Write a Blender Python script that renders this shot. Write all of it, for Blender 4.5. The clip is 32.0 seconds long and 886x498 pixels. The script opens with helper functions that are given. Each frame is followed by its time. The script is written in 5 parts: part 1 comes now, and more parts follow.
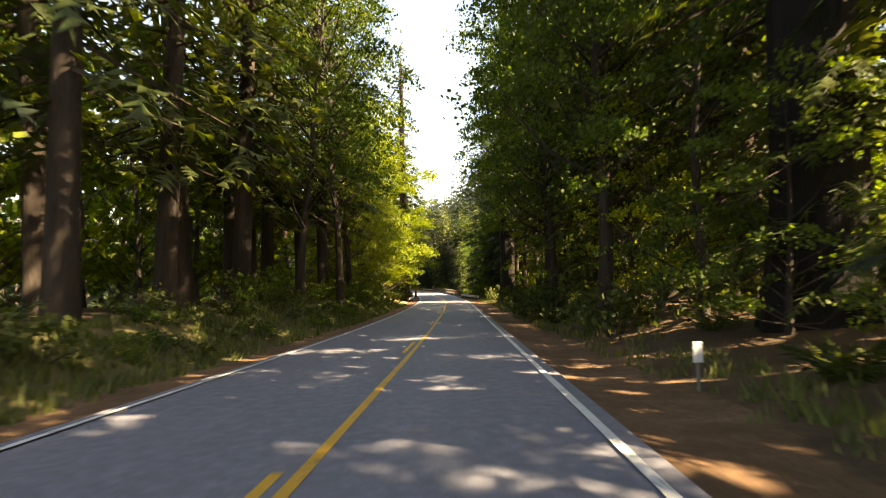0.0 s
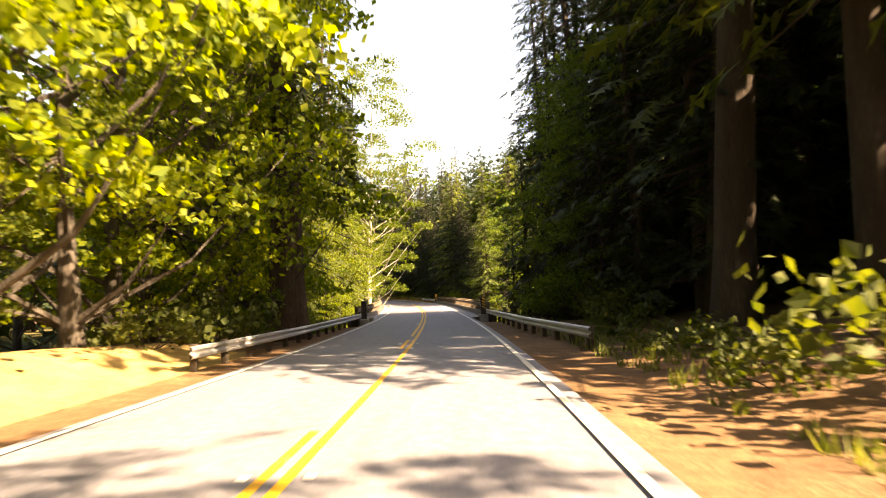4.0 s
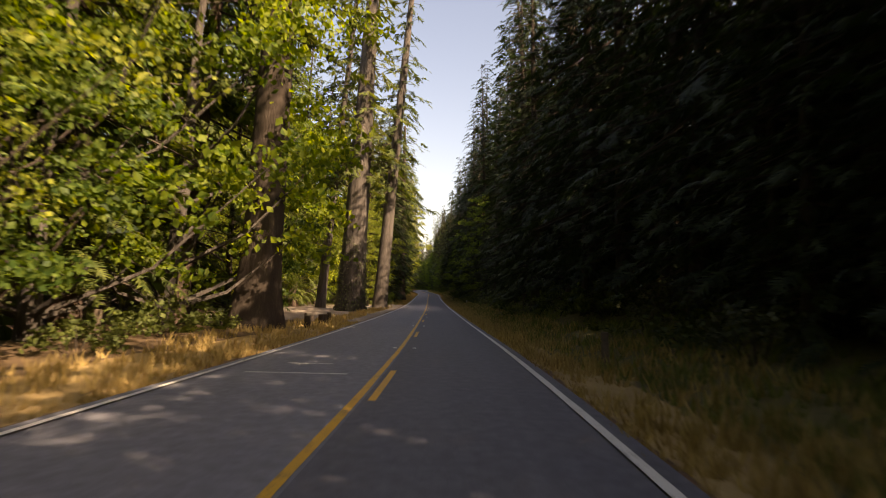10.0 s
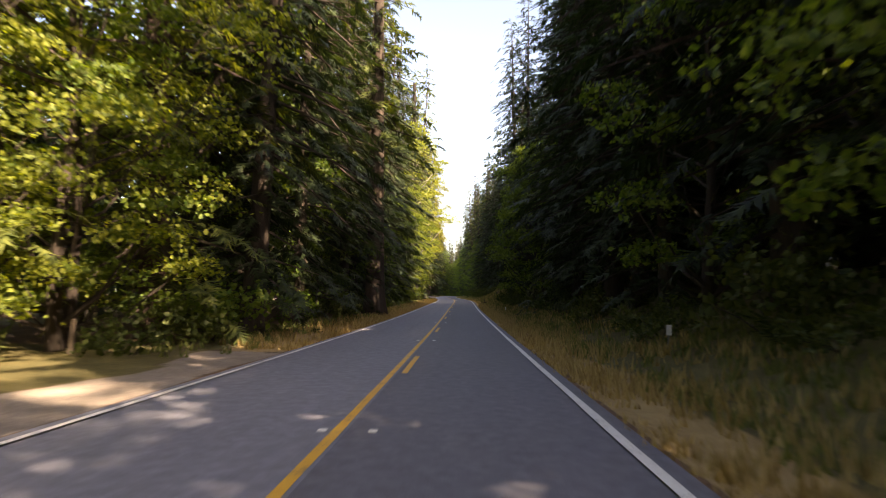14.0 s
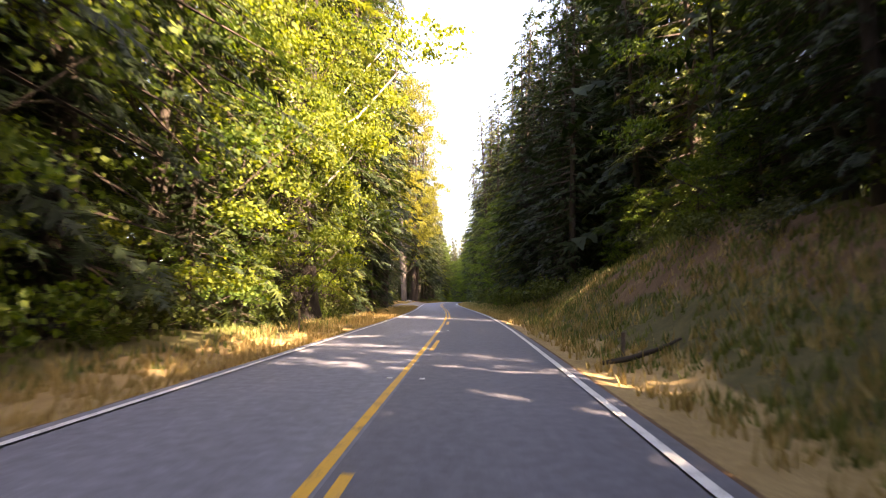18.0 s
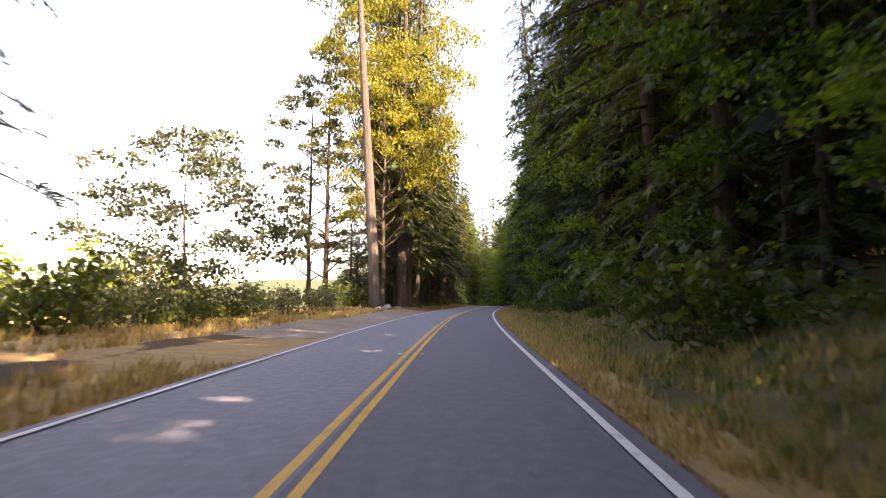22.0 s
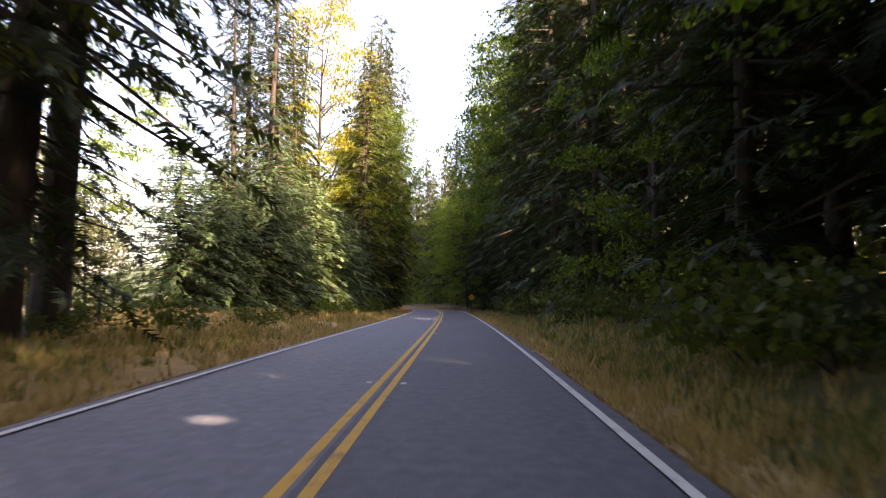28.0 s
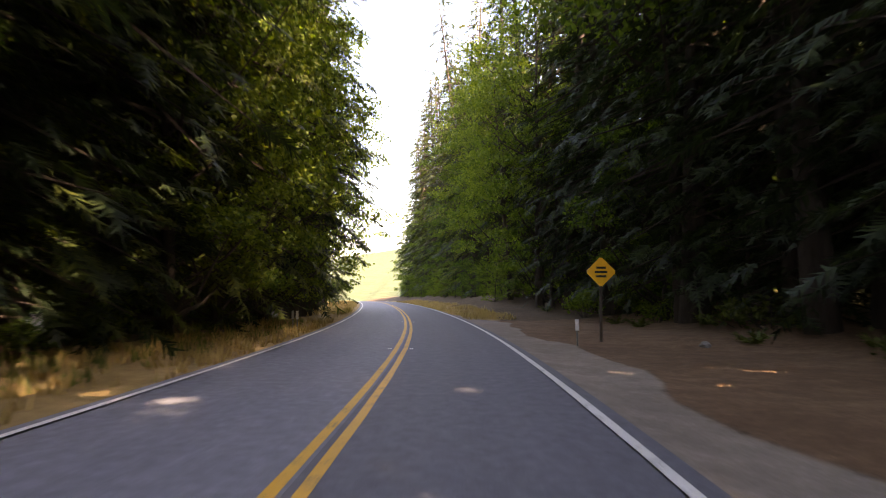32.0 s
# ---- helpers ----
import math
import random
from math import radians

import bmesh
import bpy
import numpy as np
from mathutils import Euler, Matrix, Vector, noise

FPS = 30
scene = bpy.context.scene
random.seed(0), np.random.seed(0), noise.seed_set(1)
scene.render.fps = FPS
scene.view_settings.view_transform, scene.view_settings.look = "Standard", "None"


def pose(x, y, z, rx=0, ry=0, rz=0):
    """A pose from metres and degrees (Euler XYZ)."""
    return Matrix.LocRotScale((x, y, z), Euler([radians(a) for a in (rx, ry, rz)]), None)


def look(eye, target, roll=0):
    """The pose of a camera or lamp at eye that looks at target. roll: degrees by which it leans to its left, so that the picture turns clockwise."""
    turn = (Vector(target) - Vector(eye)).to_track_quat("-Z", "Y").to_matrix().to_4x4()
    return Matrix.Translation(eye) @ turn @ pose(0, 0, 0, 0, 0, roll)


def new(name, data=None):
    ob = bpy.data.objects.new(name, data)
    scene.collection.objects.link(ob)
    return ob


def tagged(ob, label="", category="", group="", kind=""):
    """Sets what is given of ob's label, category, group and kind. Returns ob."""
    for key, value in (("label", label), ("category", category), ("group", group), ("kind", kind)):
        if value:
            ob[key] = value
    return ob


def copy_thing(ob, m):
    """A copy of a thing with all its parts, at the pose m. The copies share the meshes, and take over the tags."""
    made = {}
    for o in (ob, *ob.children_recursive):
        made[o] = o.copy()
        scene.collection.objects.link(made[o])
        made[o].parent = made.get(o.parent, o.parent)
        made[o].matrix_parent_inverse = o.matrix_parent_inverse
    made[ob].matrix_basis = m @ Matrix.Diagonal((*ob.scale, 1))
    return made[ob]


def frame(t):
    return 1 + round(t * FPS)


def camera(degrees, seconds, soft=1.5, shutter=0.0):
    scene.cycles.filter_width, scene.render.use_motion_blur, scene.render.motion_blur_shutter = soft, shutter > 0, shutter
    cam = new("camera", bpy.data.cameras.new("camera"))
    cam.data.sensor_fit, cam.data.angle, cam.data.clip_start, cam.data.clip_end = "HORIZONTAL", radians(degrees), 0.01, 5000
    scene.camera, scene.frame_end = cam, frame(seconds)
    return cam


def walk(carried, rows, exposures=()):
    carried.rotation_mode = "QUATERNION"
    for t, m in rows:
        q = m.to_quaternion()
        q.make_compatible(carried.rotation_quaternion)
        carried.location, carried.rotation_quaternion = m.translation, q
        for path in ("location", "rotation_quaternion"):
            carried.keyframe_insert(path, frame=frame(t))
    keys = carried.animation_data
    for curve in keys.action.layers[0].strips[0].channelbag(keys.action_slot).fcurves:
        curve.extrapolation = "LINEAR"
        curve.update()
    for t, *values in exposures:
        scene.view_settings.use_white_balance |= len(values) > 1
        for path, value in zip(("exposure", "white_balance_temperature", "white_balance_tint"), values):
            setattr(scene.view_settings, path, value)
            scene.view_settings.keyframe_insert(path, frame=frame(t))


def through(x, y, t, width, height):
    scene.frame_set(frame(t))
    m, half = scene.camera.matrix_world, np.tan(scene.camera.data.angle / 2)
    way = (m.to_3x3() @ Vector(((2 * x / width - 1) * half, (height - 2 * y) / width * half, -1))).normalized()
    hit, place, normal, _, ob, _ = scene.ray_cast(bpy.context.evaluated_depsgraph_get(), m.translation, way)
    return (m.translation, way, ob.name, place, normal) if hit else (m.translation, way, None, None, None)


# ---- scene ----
cam = camera(73.2, 32.0, soft=1.0, shutter=0.2)
PATH = [
    (0, pose(1.661, 0.000, 1.500, 92.30, 1.32, 2.02)),
    (1, pose(1.614, 17.728, 0.811, 92.65, 1.30, 2.28)),
    (2, pose(1.461, 35.487, 0.209, 93.14, 1.56, 2.37)),
    (3, pose(1.312, 53.278, -0.277, 93.28, 1.71, 2.79)),
    (3.5, pose(1.238, 62.268, -0.487, 93.38, 2.36, 3.35)),
    (4.5, pose(0.484, 80.691, -0.881, 93.40, 1.43, 4.99)),
    (5.5, pose(-0.826, 99.696, -1.279, 93.50, 0.50, 7.15)),
    (6, pose(-1.814, 109.357, -1.463, 93.60, 0.68, 7.60)),
    (7, pose(-4.105, 128.931, -1.758, 94.00, -0.21, 9.18)),
    (8, pose(-6.862, 148.832, -1.958, 94.07, 0.96, 11.18)),
    (9, pose(-10.551, 168.980, -2.105, 93.79, 0.62, 14.43)),
    (10, pose(-15.634, 189.124, -2.232, 94.40, -1.31, 17.75)),
    (11, pose(-21.802, 209.150, -2.381, 94.21, -0.88, 20.07)),
    (12, pose(-28.566, 229.143, -2.504, 94.25, -0.05, 20.93)),
    (13, pose(-35.373, 249.204, -2.552, 94.84, 0.29, 21.07)),
    (14, pose(-42.190, 269.199, -2.532, 95.13, -0.55, 20.85)),
    (15, pose(-49.031, 289.128, -2.411, 95.34, -0.13, 20.99)),
    (15.5, pose(-52.456, 299.077, -2.302, 95.46, 0.07, 21.09)),
    (16, pose(-55.887, 309.012, -2.163, 95.56, 0.28, 21.17)),
    (17, pose(-62.729, 328.832, -1.811, 95.68, 0.69, 21.18)),
    (18, pose(-69.714, 348.558, -1.389, 95.61, -0.82, 21.34)),
    (19, pose(-76.400, 368.315, -0.950, 95.97, 1.31, 21.97)),
    (20, pose(-83.449, 387.865, -0.580, 95.62, 0.07, 22.64)),
    (21, pose(-90.889, 407.159, -0.278, 95.36, -0.97, 23.70)),
    (22, pose(-98.516, 426.256, 0.056, 95.66, -0.29, 24.35)),
    (23, pose(-106.257, 445.172, 0.443, 95.68, -0.90, 23.62)),
    (24, pose(-113.676, 464.145, 0.815, 95.82, -0.85, 22.50)),
    (25, pose(-120.530, 483.316, 1.148, 95.51, -0.49, 20.99)),
    (26, pose(-126.815, 502.714, 1.470, 95.60, -1.77, 19.46)),
    (26.5, pose(-129.791, 512.489, 1.639, 95.36, -1.34, 19.23)),
    (27.5, pose(-135.832, 532.031, 1.932, 95.05, -1.25, 19.53)),
    (29, pose(-145.260, 561.255, 2.081, 94.29, -1.12, 19.79)),
    (30, pose(-151.643, 580.723, 2.018, 94.41, -0.45, 20.92)),
    (31, pose(-158.238, 600.140, 1.941, 94.13, 0.97, 21.77)),
    (32, pose(-165.582, 619.326, 1.817, 93.74, -0.39, 23.67)),
]
EXPOSURES = [
    (0, 2.9, 9600, 14), (1, 3.8, 13500, 18), (2, 3.3, 11300, 21), (3, 3.2, 11500, 22), (5.5, 2.9, 10300, 22), (6, 2.9, 10000, 22),
    (7, 2.6, 8800, 24), (7.5, 2.5, 8800, 24), (8, 1.35, 9600, 26), (9, 1.8, 9800, 26), (10, 1.85, 9600, 25), (11, 2.7, 9200, 25),
    (13, 2.8, 9300, 25), (14, 2.8, 8400, 24), (18, 3.7, 8600, 29), (19, 3.6, 9300, 30), (20, 2.95, 8600, 30), (21.5, 3.4, 8700, 30),
    (23, 2.75, 8500, 30), (24, 2.3, 8400, 31), (25, 2.0, 8300, 32), (26, 2.5, 8700, 31), (29, 3.3, 8200, 29), (30, 2.55, 8900, 30),
    (31, 3.75, 9000, 29), (32, 3.8, 9000, 29),
]
walk(cam, PATH, EXPOSURES)

# ---- the road's line: bend and dip along it, by metres from the start ----
BEND = [
    0.9, 1, 4.3, 3.6, 1.9, 5.1, 7.2, 13.2, 18, 15, 13.7, 15.4, 16.4, 22.7, 33.4, 32.2, 28.1, 22.7, 15.3, 2.5,
    -1.7, 1.8, 2.9, 1.3, 0.3, 0.4, 1, 0.5, -0.5, -1.8, -2.2, 0, 4.7, 11.6, 14.5, 10.2, 7.8, 3.6, -0.5, -7,
    -12.1, -15.1, -17.4, -16.8, -11.9, 0.8, 6.5, 5.3, 3.3, 4.2, 5.9, 5.7, 3.7, 7.6, 18.3, 34.7, 40.2, 30,
    19.1, 13.5, 11.6, 11, 10.6, 10.3, 10, 9.7, 9.5, 9.4, 9.3, 9.2, 9.2, 9.2
]  # per metre, times 1e-4, every 12 m from -10
DIP = [
    -12.5, 0.6, 35.1, 39.3, 21, -4.4, 16.7, 35.8, 14.2, 12, -1.5, -10.4, 20.7, 14.6, 14.4, 26.7, 30.7, 21.9,
    16.3, 5.2, -20.1, -21.8, 12.2, 18.8, -5.5, -10.9, -6.6, 11, -19.6, -46.3, -38.9, 0.1, -1.4, -31.2, 9.4,
    4.5, -6.8, -15.4, -18.5, -19.4, -19.7, -19.8, -19.8, -19.8
]  # per metre, times 1e-5, every 20 m from -20
GRADE_START = -0.03860
_s = np.arange(-60.0, 861.0, 1.0)
_k = np.where(_s < -10, 0, np.interp(_s, -10 + 12.0 * np.arange(len(BEND)), BEND)) * 1e-4
_v = np.where(_s < -20, 0, np.interp(_s, -20 + 20.0 * np.arange(len(DIP)), DIP)) * 1e-5


def summed(a):
    return np.concatenate([[0], np.cumsum((a[1:] + a[:-1]) / 2)])


_th = summed(_k)
_th -= _th[60]
_gr = summed(_v) + GRADE_START
_x, _y, _z = -summed(np.sin(_th)), summed(np.cos(_th)), summed(_gr)
_x, _y, _z = _x - _x[60], _y - _y[60], _z - _z[60]


def heading(s):
    return np.interp(s, _s, _th)


def road_z(s):
    return np.interp(s, _s, _z)


def plan(s, off):
    """World x, y of a place s metres along the road and off metres to its right."""
    a = heading(s)
    return np.interp(s, _s, _x) + off * np.cos(a), np.interp(s, _s, _y) + off * np.sin(a)


def smooth(a, b, v):
    q = np.clip((np.asarray(v, float) - a) / (b - a), 0, 1)
    return q * q * (3 - 2 * q)


def lumps(s, off):
    return (np.sin(s * 0.31 + off * 0.17) * 0.5 + np.sin(s * 0.13 - off * 0.29 + 1.3) * 0.7 + np.sin(s * 0.77 + off * 0.61 + 4) * 0.22)


BANK_AT = [-60, 60, 100, 115, 160, 185, 230, 280, 350, 365, 382, 405, 430, 560, 590, 635, 655, 690, 705, 860]
BANK_UP = [1.0, 0.9, 0.5, -1, -1, 0.8, 2.0, 2.4, 2.2, 3.6, 5.0, 3.2, 2.6, 2.4, 2.2, 1.8, 0.1, 0.3, 1.4, 1.5]
LEFT_AT = [-60, 70, 90, 110, 160, 190, 225, 300, 350, 440, 470, 520, 600, 640, 670, 700, 860]
LEFT_UP = [1.3, 1.2, 0.5, -1, -1, 0.2, 0.0, 0.1, 0.3, 0.2, 0.1, 0.3, 0.4, 0.2, 0.4, -0.2, -0.5]


def ground_up(s, off):
    """Height of the ground above the road's surface."""
    s, off = np.asarray(s, float), np.asarray(off, float)
    a = np.abs(off)
    right = np.interp(s, BANK_AT, BANK_UP) * smooth(4.6, 11.5, off) + np.maximum(off - 11, 0) * 0.10
    hill = smooth(120, 190, s) * (1 - smooth(330, 420, s))
    right = right + hill * np.maximum(off - 48, 0) * 0.62
    left = np.interp(s, LEFT_AT, LEFT_UP) * smooth(4.8, 8.5, -off) - np.maximum(-off - 20, 0) * 0.035
    up = np.where(off > 0, right, left) + lumps(s, off) * 0.16 * smooth(4.6, 9.0, a) - 0.06 * smooth(3.5, 4.1, a)
    gully = smooth(108, 120, s) * (1 - smooth(150, 164, s))
    deep = np.where(a < 5.6, 3.0, 4.2 + 0.6 * np.sin(off * 0.3))
    return up - gully * deep - 0.09


def spot(s, off, up=0.0):
    x, y = plan(s, off)
    return Vector((float(x), float(y), float(road_z(s) + ground_up(s, off) + up)))


def on_road(s, off, up=0.0):
    x, y = plan(s, off)
    return Vector((float(x), float(y), float(road_z(s) + up)))


def stand(s, off, turn=0.0, size=1.0, up=0.0, lean=(0.0, 0.0), tall=1.0):
    """Pose on the ground; turn 0 faces along the road."""
    p = spot(s, off, up)
    m = Matrix.Translation(p) @ Euler((radians(lean[0]), radians(lean[1]), float(heading(s)) + radians(turn))).to_matrix().to_4x4()
    return m @ Matrix.Diagonal((size, size, size * tall, 1))


# ---- world and sun ----
SUN_TURN, SUN_HIGH = 110.0, 38.0  # degrees clockwise from +y, and up
world = bpy.data.worlds.new("sky")
scene.world = world
world.use_nodes = True
wn = world.node_tree
sky = wn.nodes.new("ShaderNodeTexSky")
sky.sky_type, sky.sun_disc = "NISHITA", False
sky.sun_elevation, sky.sun_rotation = radians(SUN_HIGH), radians(SUN_TURN)
sky.dust_density, sky.ozone_density = 2.0, 0.5
wn.nodes["Background"].inputs["Strength"].default_value = 0.085
wn.links.new(sky.outputs["Color"], wn.nodes["Background"].inputs["Color"])
sun = new("sun", bpy.data.lights.new("sun", "SUN"))
sun.data.energy, sun.data.angle, sun.data.color = 5.0, radians(0.6), (1.0, 0.9, 0.72)
sun_dir = Vector((math.sin(radians(SUN_TURN)) * math.cos(radians(SUN_HIGH)), math.cos(radians(SUN_TURN)) * math.cos(radians(SUN_HIGH)), math.sin(radians(SUN_HIGH))))
sun.matrix_world = look(sun_dir * 300, (0, 0, 0))


# ---- materials ----
class Nodes:
    def __init__(self, name):
        self.mat = bpy.data.materials.new(name)
        self.mat.use_nodes = True
        self.tree = self.mat.node_tree
        self.bsdf = self.tree.nodes["Principled BSDF"]
        self.out = self.tree.nodes["Material Output"]

    def add(self, kind, **sets):
        n = self.tree.nodes.new(kind)
        for k, v in sets.items():
            n.inputs[k.replace("_", " ")].default_value = v
        return n

    def link(self, a, b):
        self.tree.links.new(a, b)

    def coords(self, stretch=(1, 1, 1), source="Object"):
        tc, mp = self.add("ShaderNodeTexCoord"), self.add("ShaderNodeMapping")
        self.link(tc.outputs[source], mp.inputs["Vector"])
        mp.inputs["Scale"].default_value = stretch
        return mp.outputs["Vector"]

    def noise(self, scale, detail=4.0, rough=0.6, vector=None):
        n = self.add("ShaderNodeTexNoise", Scale=scale, Detail=detail, Roughness=rough)
        if vector is not None:
            self.link(vector, n.inputs["Vector"])
        return n.outputs["Fac"]

    def ramp(self, fac, stops):
        r = self.add("ShaderNodeValToRGB")
        while len(r.color_ramp.elements) < len(stops):
            r.color_ramp.elements.new(0.5)
        for e, (at, col) in zip(r.color_ramp.elements, stops):
            e.position, e.color = at, (*col, 1)
        self.link(fac, r.inputs["Fac"])
        return r.outputs["Color"]

    def mix(self, fac, a, b, how="MIX"):
        m = self.add("ShaderNodeMix")
        m.data_type, m.blend_type = "RGBA", how
        for v, i in ((fac, 0), (a, 6), (b, 7)):
            if isinstance(v, (int, float)):
                m.inputs[i].default_value = v
            elif isinstance(v, tuple):
                m.inputs[i].default_value = (*v, 1)
            else:
                self.link(v, m.inputs[i])
        return m.outputs[2]

    def bump(self, height, strength, distance=0.02):
        b = self.add("ShaderNodeBump", Strength=strength, Distance=distance)
        self.link(height, b.inputs["Height"])
        self.link(b.outputs["Normal"], self.bsdf.inputs["Normal"])

    def finish(self, colour, rough=0.8, metal=0.0, spec=0.3):
        if isinstance(colour, tuple):
            self.bsdf.inputs["Base Color"].default_value = (*colour, 1)
        else:
            self.link(colour, self.bsdf.inputs["Base Color"])
        self.bsdf.inputs["Roughness"].default_value = rough
        self.bsdf.inputs["Metallic"].default_value = metal
        self.bsdf.inputs["Specular IOR Level"].default_value = spec
        return self.mat


def surface(name, stops, fine=8.0, coarse=0.7, stretch=(1, 1, 1), rough=0.8, bump=0.3, depth=0.02, metal=0.0, source="Object", spec=0.3):
    """A weathered surface: colour by two sizes of noise, relief by the finer one."""
    n = Nodes(name)
    v = n.coords(stretch, source)
    big, small = n.noise(coarse, 3, 0.55, v), n.noise(fine, 5, 0.65, v)
    m = n.add("ShaderNodeMath")
    m.operation = "MULTIPLY_ADD"
    n.link(small, m.inputs[0])
    m.inputs[1].default_value = 0.55
    half = n.add("ShaderNodeMath")
    half.operation = "MULTIPLY"
    n.link(big, half.inputs[0])
    half.inputs[1].default_value = 0.45
    n.link(half.outputs[0], m.inputs[2])
    n.bump(small, bump, depth)
    return n.finish(n.ramp(m.outputs[0], stops), rough, metal, spec)


def foliage(name, dark, light, through, share=0.4):
    """Leaves: each clump and each tree a little different, letting some light through."""
    n = Nodes(name)
    geo, info = n.add("ShaderNodeNewGeometry"), n.add("ShaderNodeObjectInfo")
    col = n.ramp(geo.outputs["Random Per Island"], [(0.0, dark), (1.0, light)])
    hsv = n.add("ShaderNodeHueSaturation")
    rng = n.add("ShaderNodeMapRange")
    n.link(info.outputs["Random"], rng.inputs["Value"])
    rng.inputs["To Min"].default_value, rng.inputs["To Max"].default_value = 0.7, 1.3
    n.link(rng.outputs["Result"], hsv.inputs["Value"])
    hue = n.add("ShaderNodeMapRange")
    n.link(info.outputs["Random"], hue.inputs["Value"])
    hue.inputs["To Min"].default_value, hue.inputs["To Max"].default_value = 0.515, 0.485
    n.link(hue.outputs["Result"], hsv.inputs["Hue"])
    n.link(col, hsv.inputs["Color"])
    n.finish(hsv.outputs["Color"], 0.6, 0.0, 0.25)
    tr = n.add("ShaderNodeBsdfTranslucent")
    tint = n.mix(1.0, hsv.outputs["Color"], through, "MULTIPLY")
    n.link(tint, tr.inputs["Color"])
    ms = n.add("ShaderNodeMixShader", Fac=share)
    n.link(n.bsdf.outputs[0], ms.inputs[1])
    n.link(tr.outputs[0], ms.inputs[2])
    n.link(ms.outputs[0], n.out.inputs["Surface"])
    return n.mat


def asphalt(name, low, mid, high):
    n = Nodes(name)
    uv = n.coords((1, 1, 1), "UV")
    track = n.coords((1.6, 0.02, 1), "UV")
    grit, blotch, streak = n.noise(60, 4, 0.7, uv), n.noise(0.35, 4, 0.6, uv), n.noise(1.0, 2, 0.5, track)
    base = n.ramp(blotch, [(0.3, low), (0.55, mid), (0.75, high)])
    base = n.mix(0.45, base, n.ramp(streak, [(0.35, low), (0.65, high)]))
    base = n.mix(0.5, base, n.ramp(grit, [(0.3, tuple(c * 0.45 for c in low)), (0.7, tuple(c * 1.5 for c in high))]))
    spots = n.noise(5.0, 5, 0.75, uv)
    base = n.mix(0.4, base, n.ramp(spots, [(0.34, tuple(c * 0.6 for c in low)), (0.5, mid), (0.66, tuple(c * 1.3 for c in high))]))
    n.bump(grit, 0.25, 0.006)
    return n.finish(base, 0.72, 0, 0.4)


def paint(name, colour, under):
    n = Nodes(name)
    uv = n.coords((1, 1, 1), "UV")
    wear, fine = n.noise(2.2, 5, 0.7, uv), n.noise(30, 4, 0.7, uv)
    worn = n.ramp(n.mix(0.5, wear, fine), [(0.40, under), (0.47, colour)])
    return n.finish(worn, 0.6, 0, 0.35)


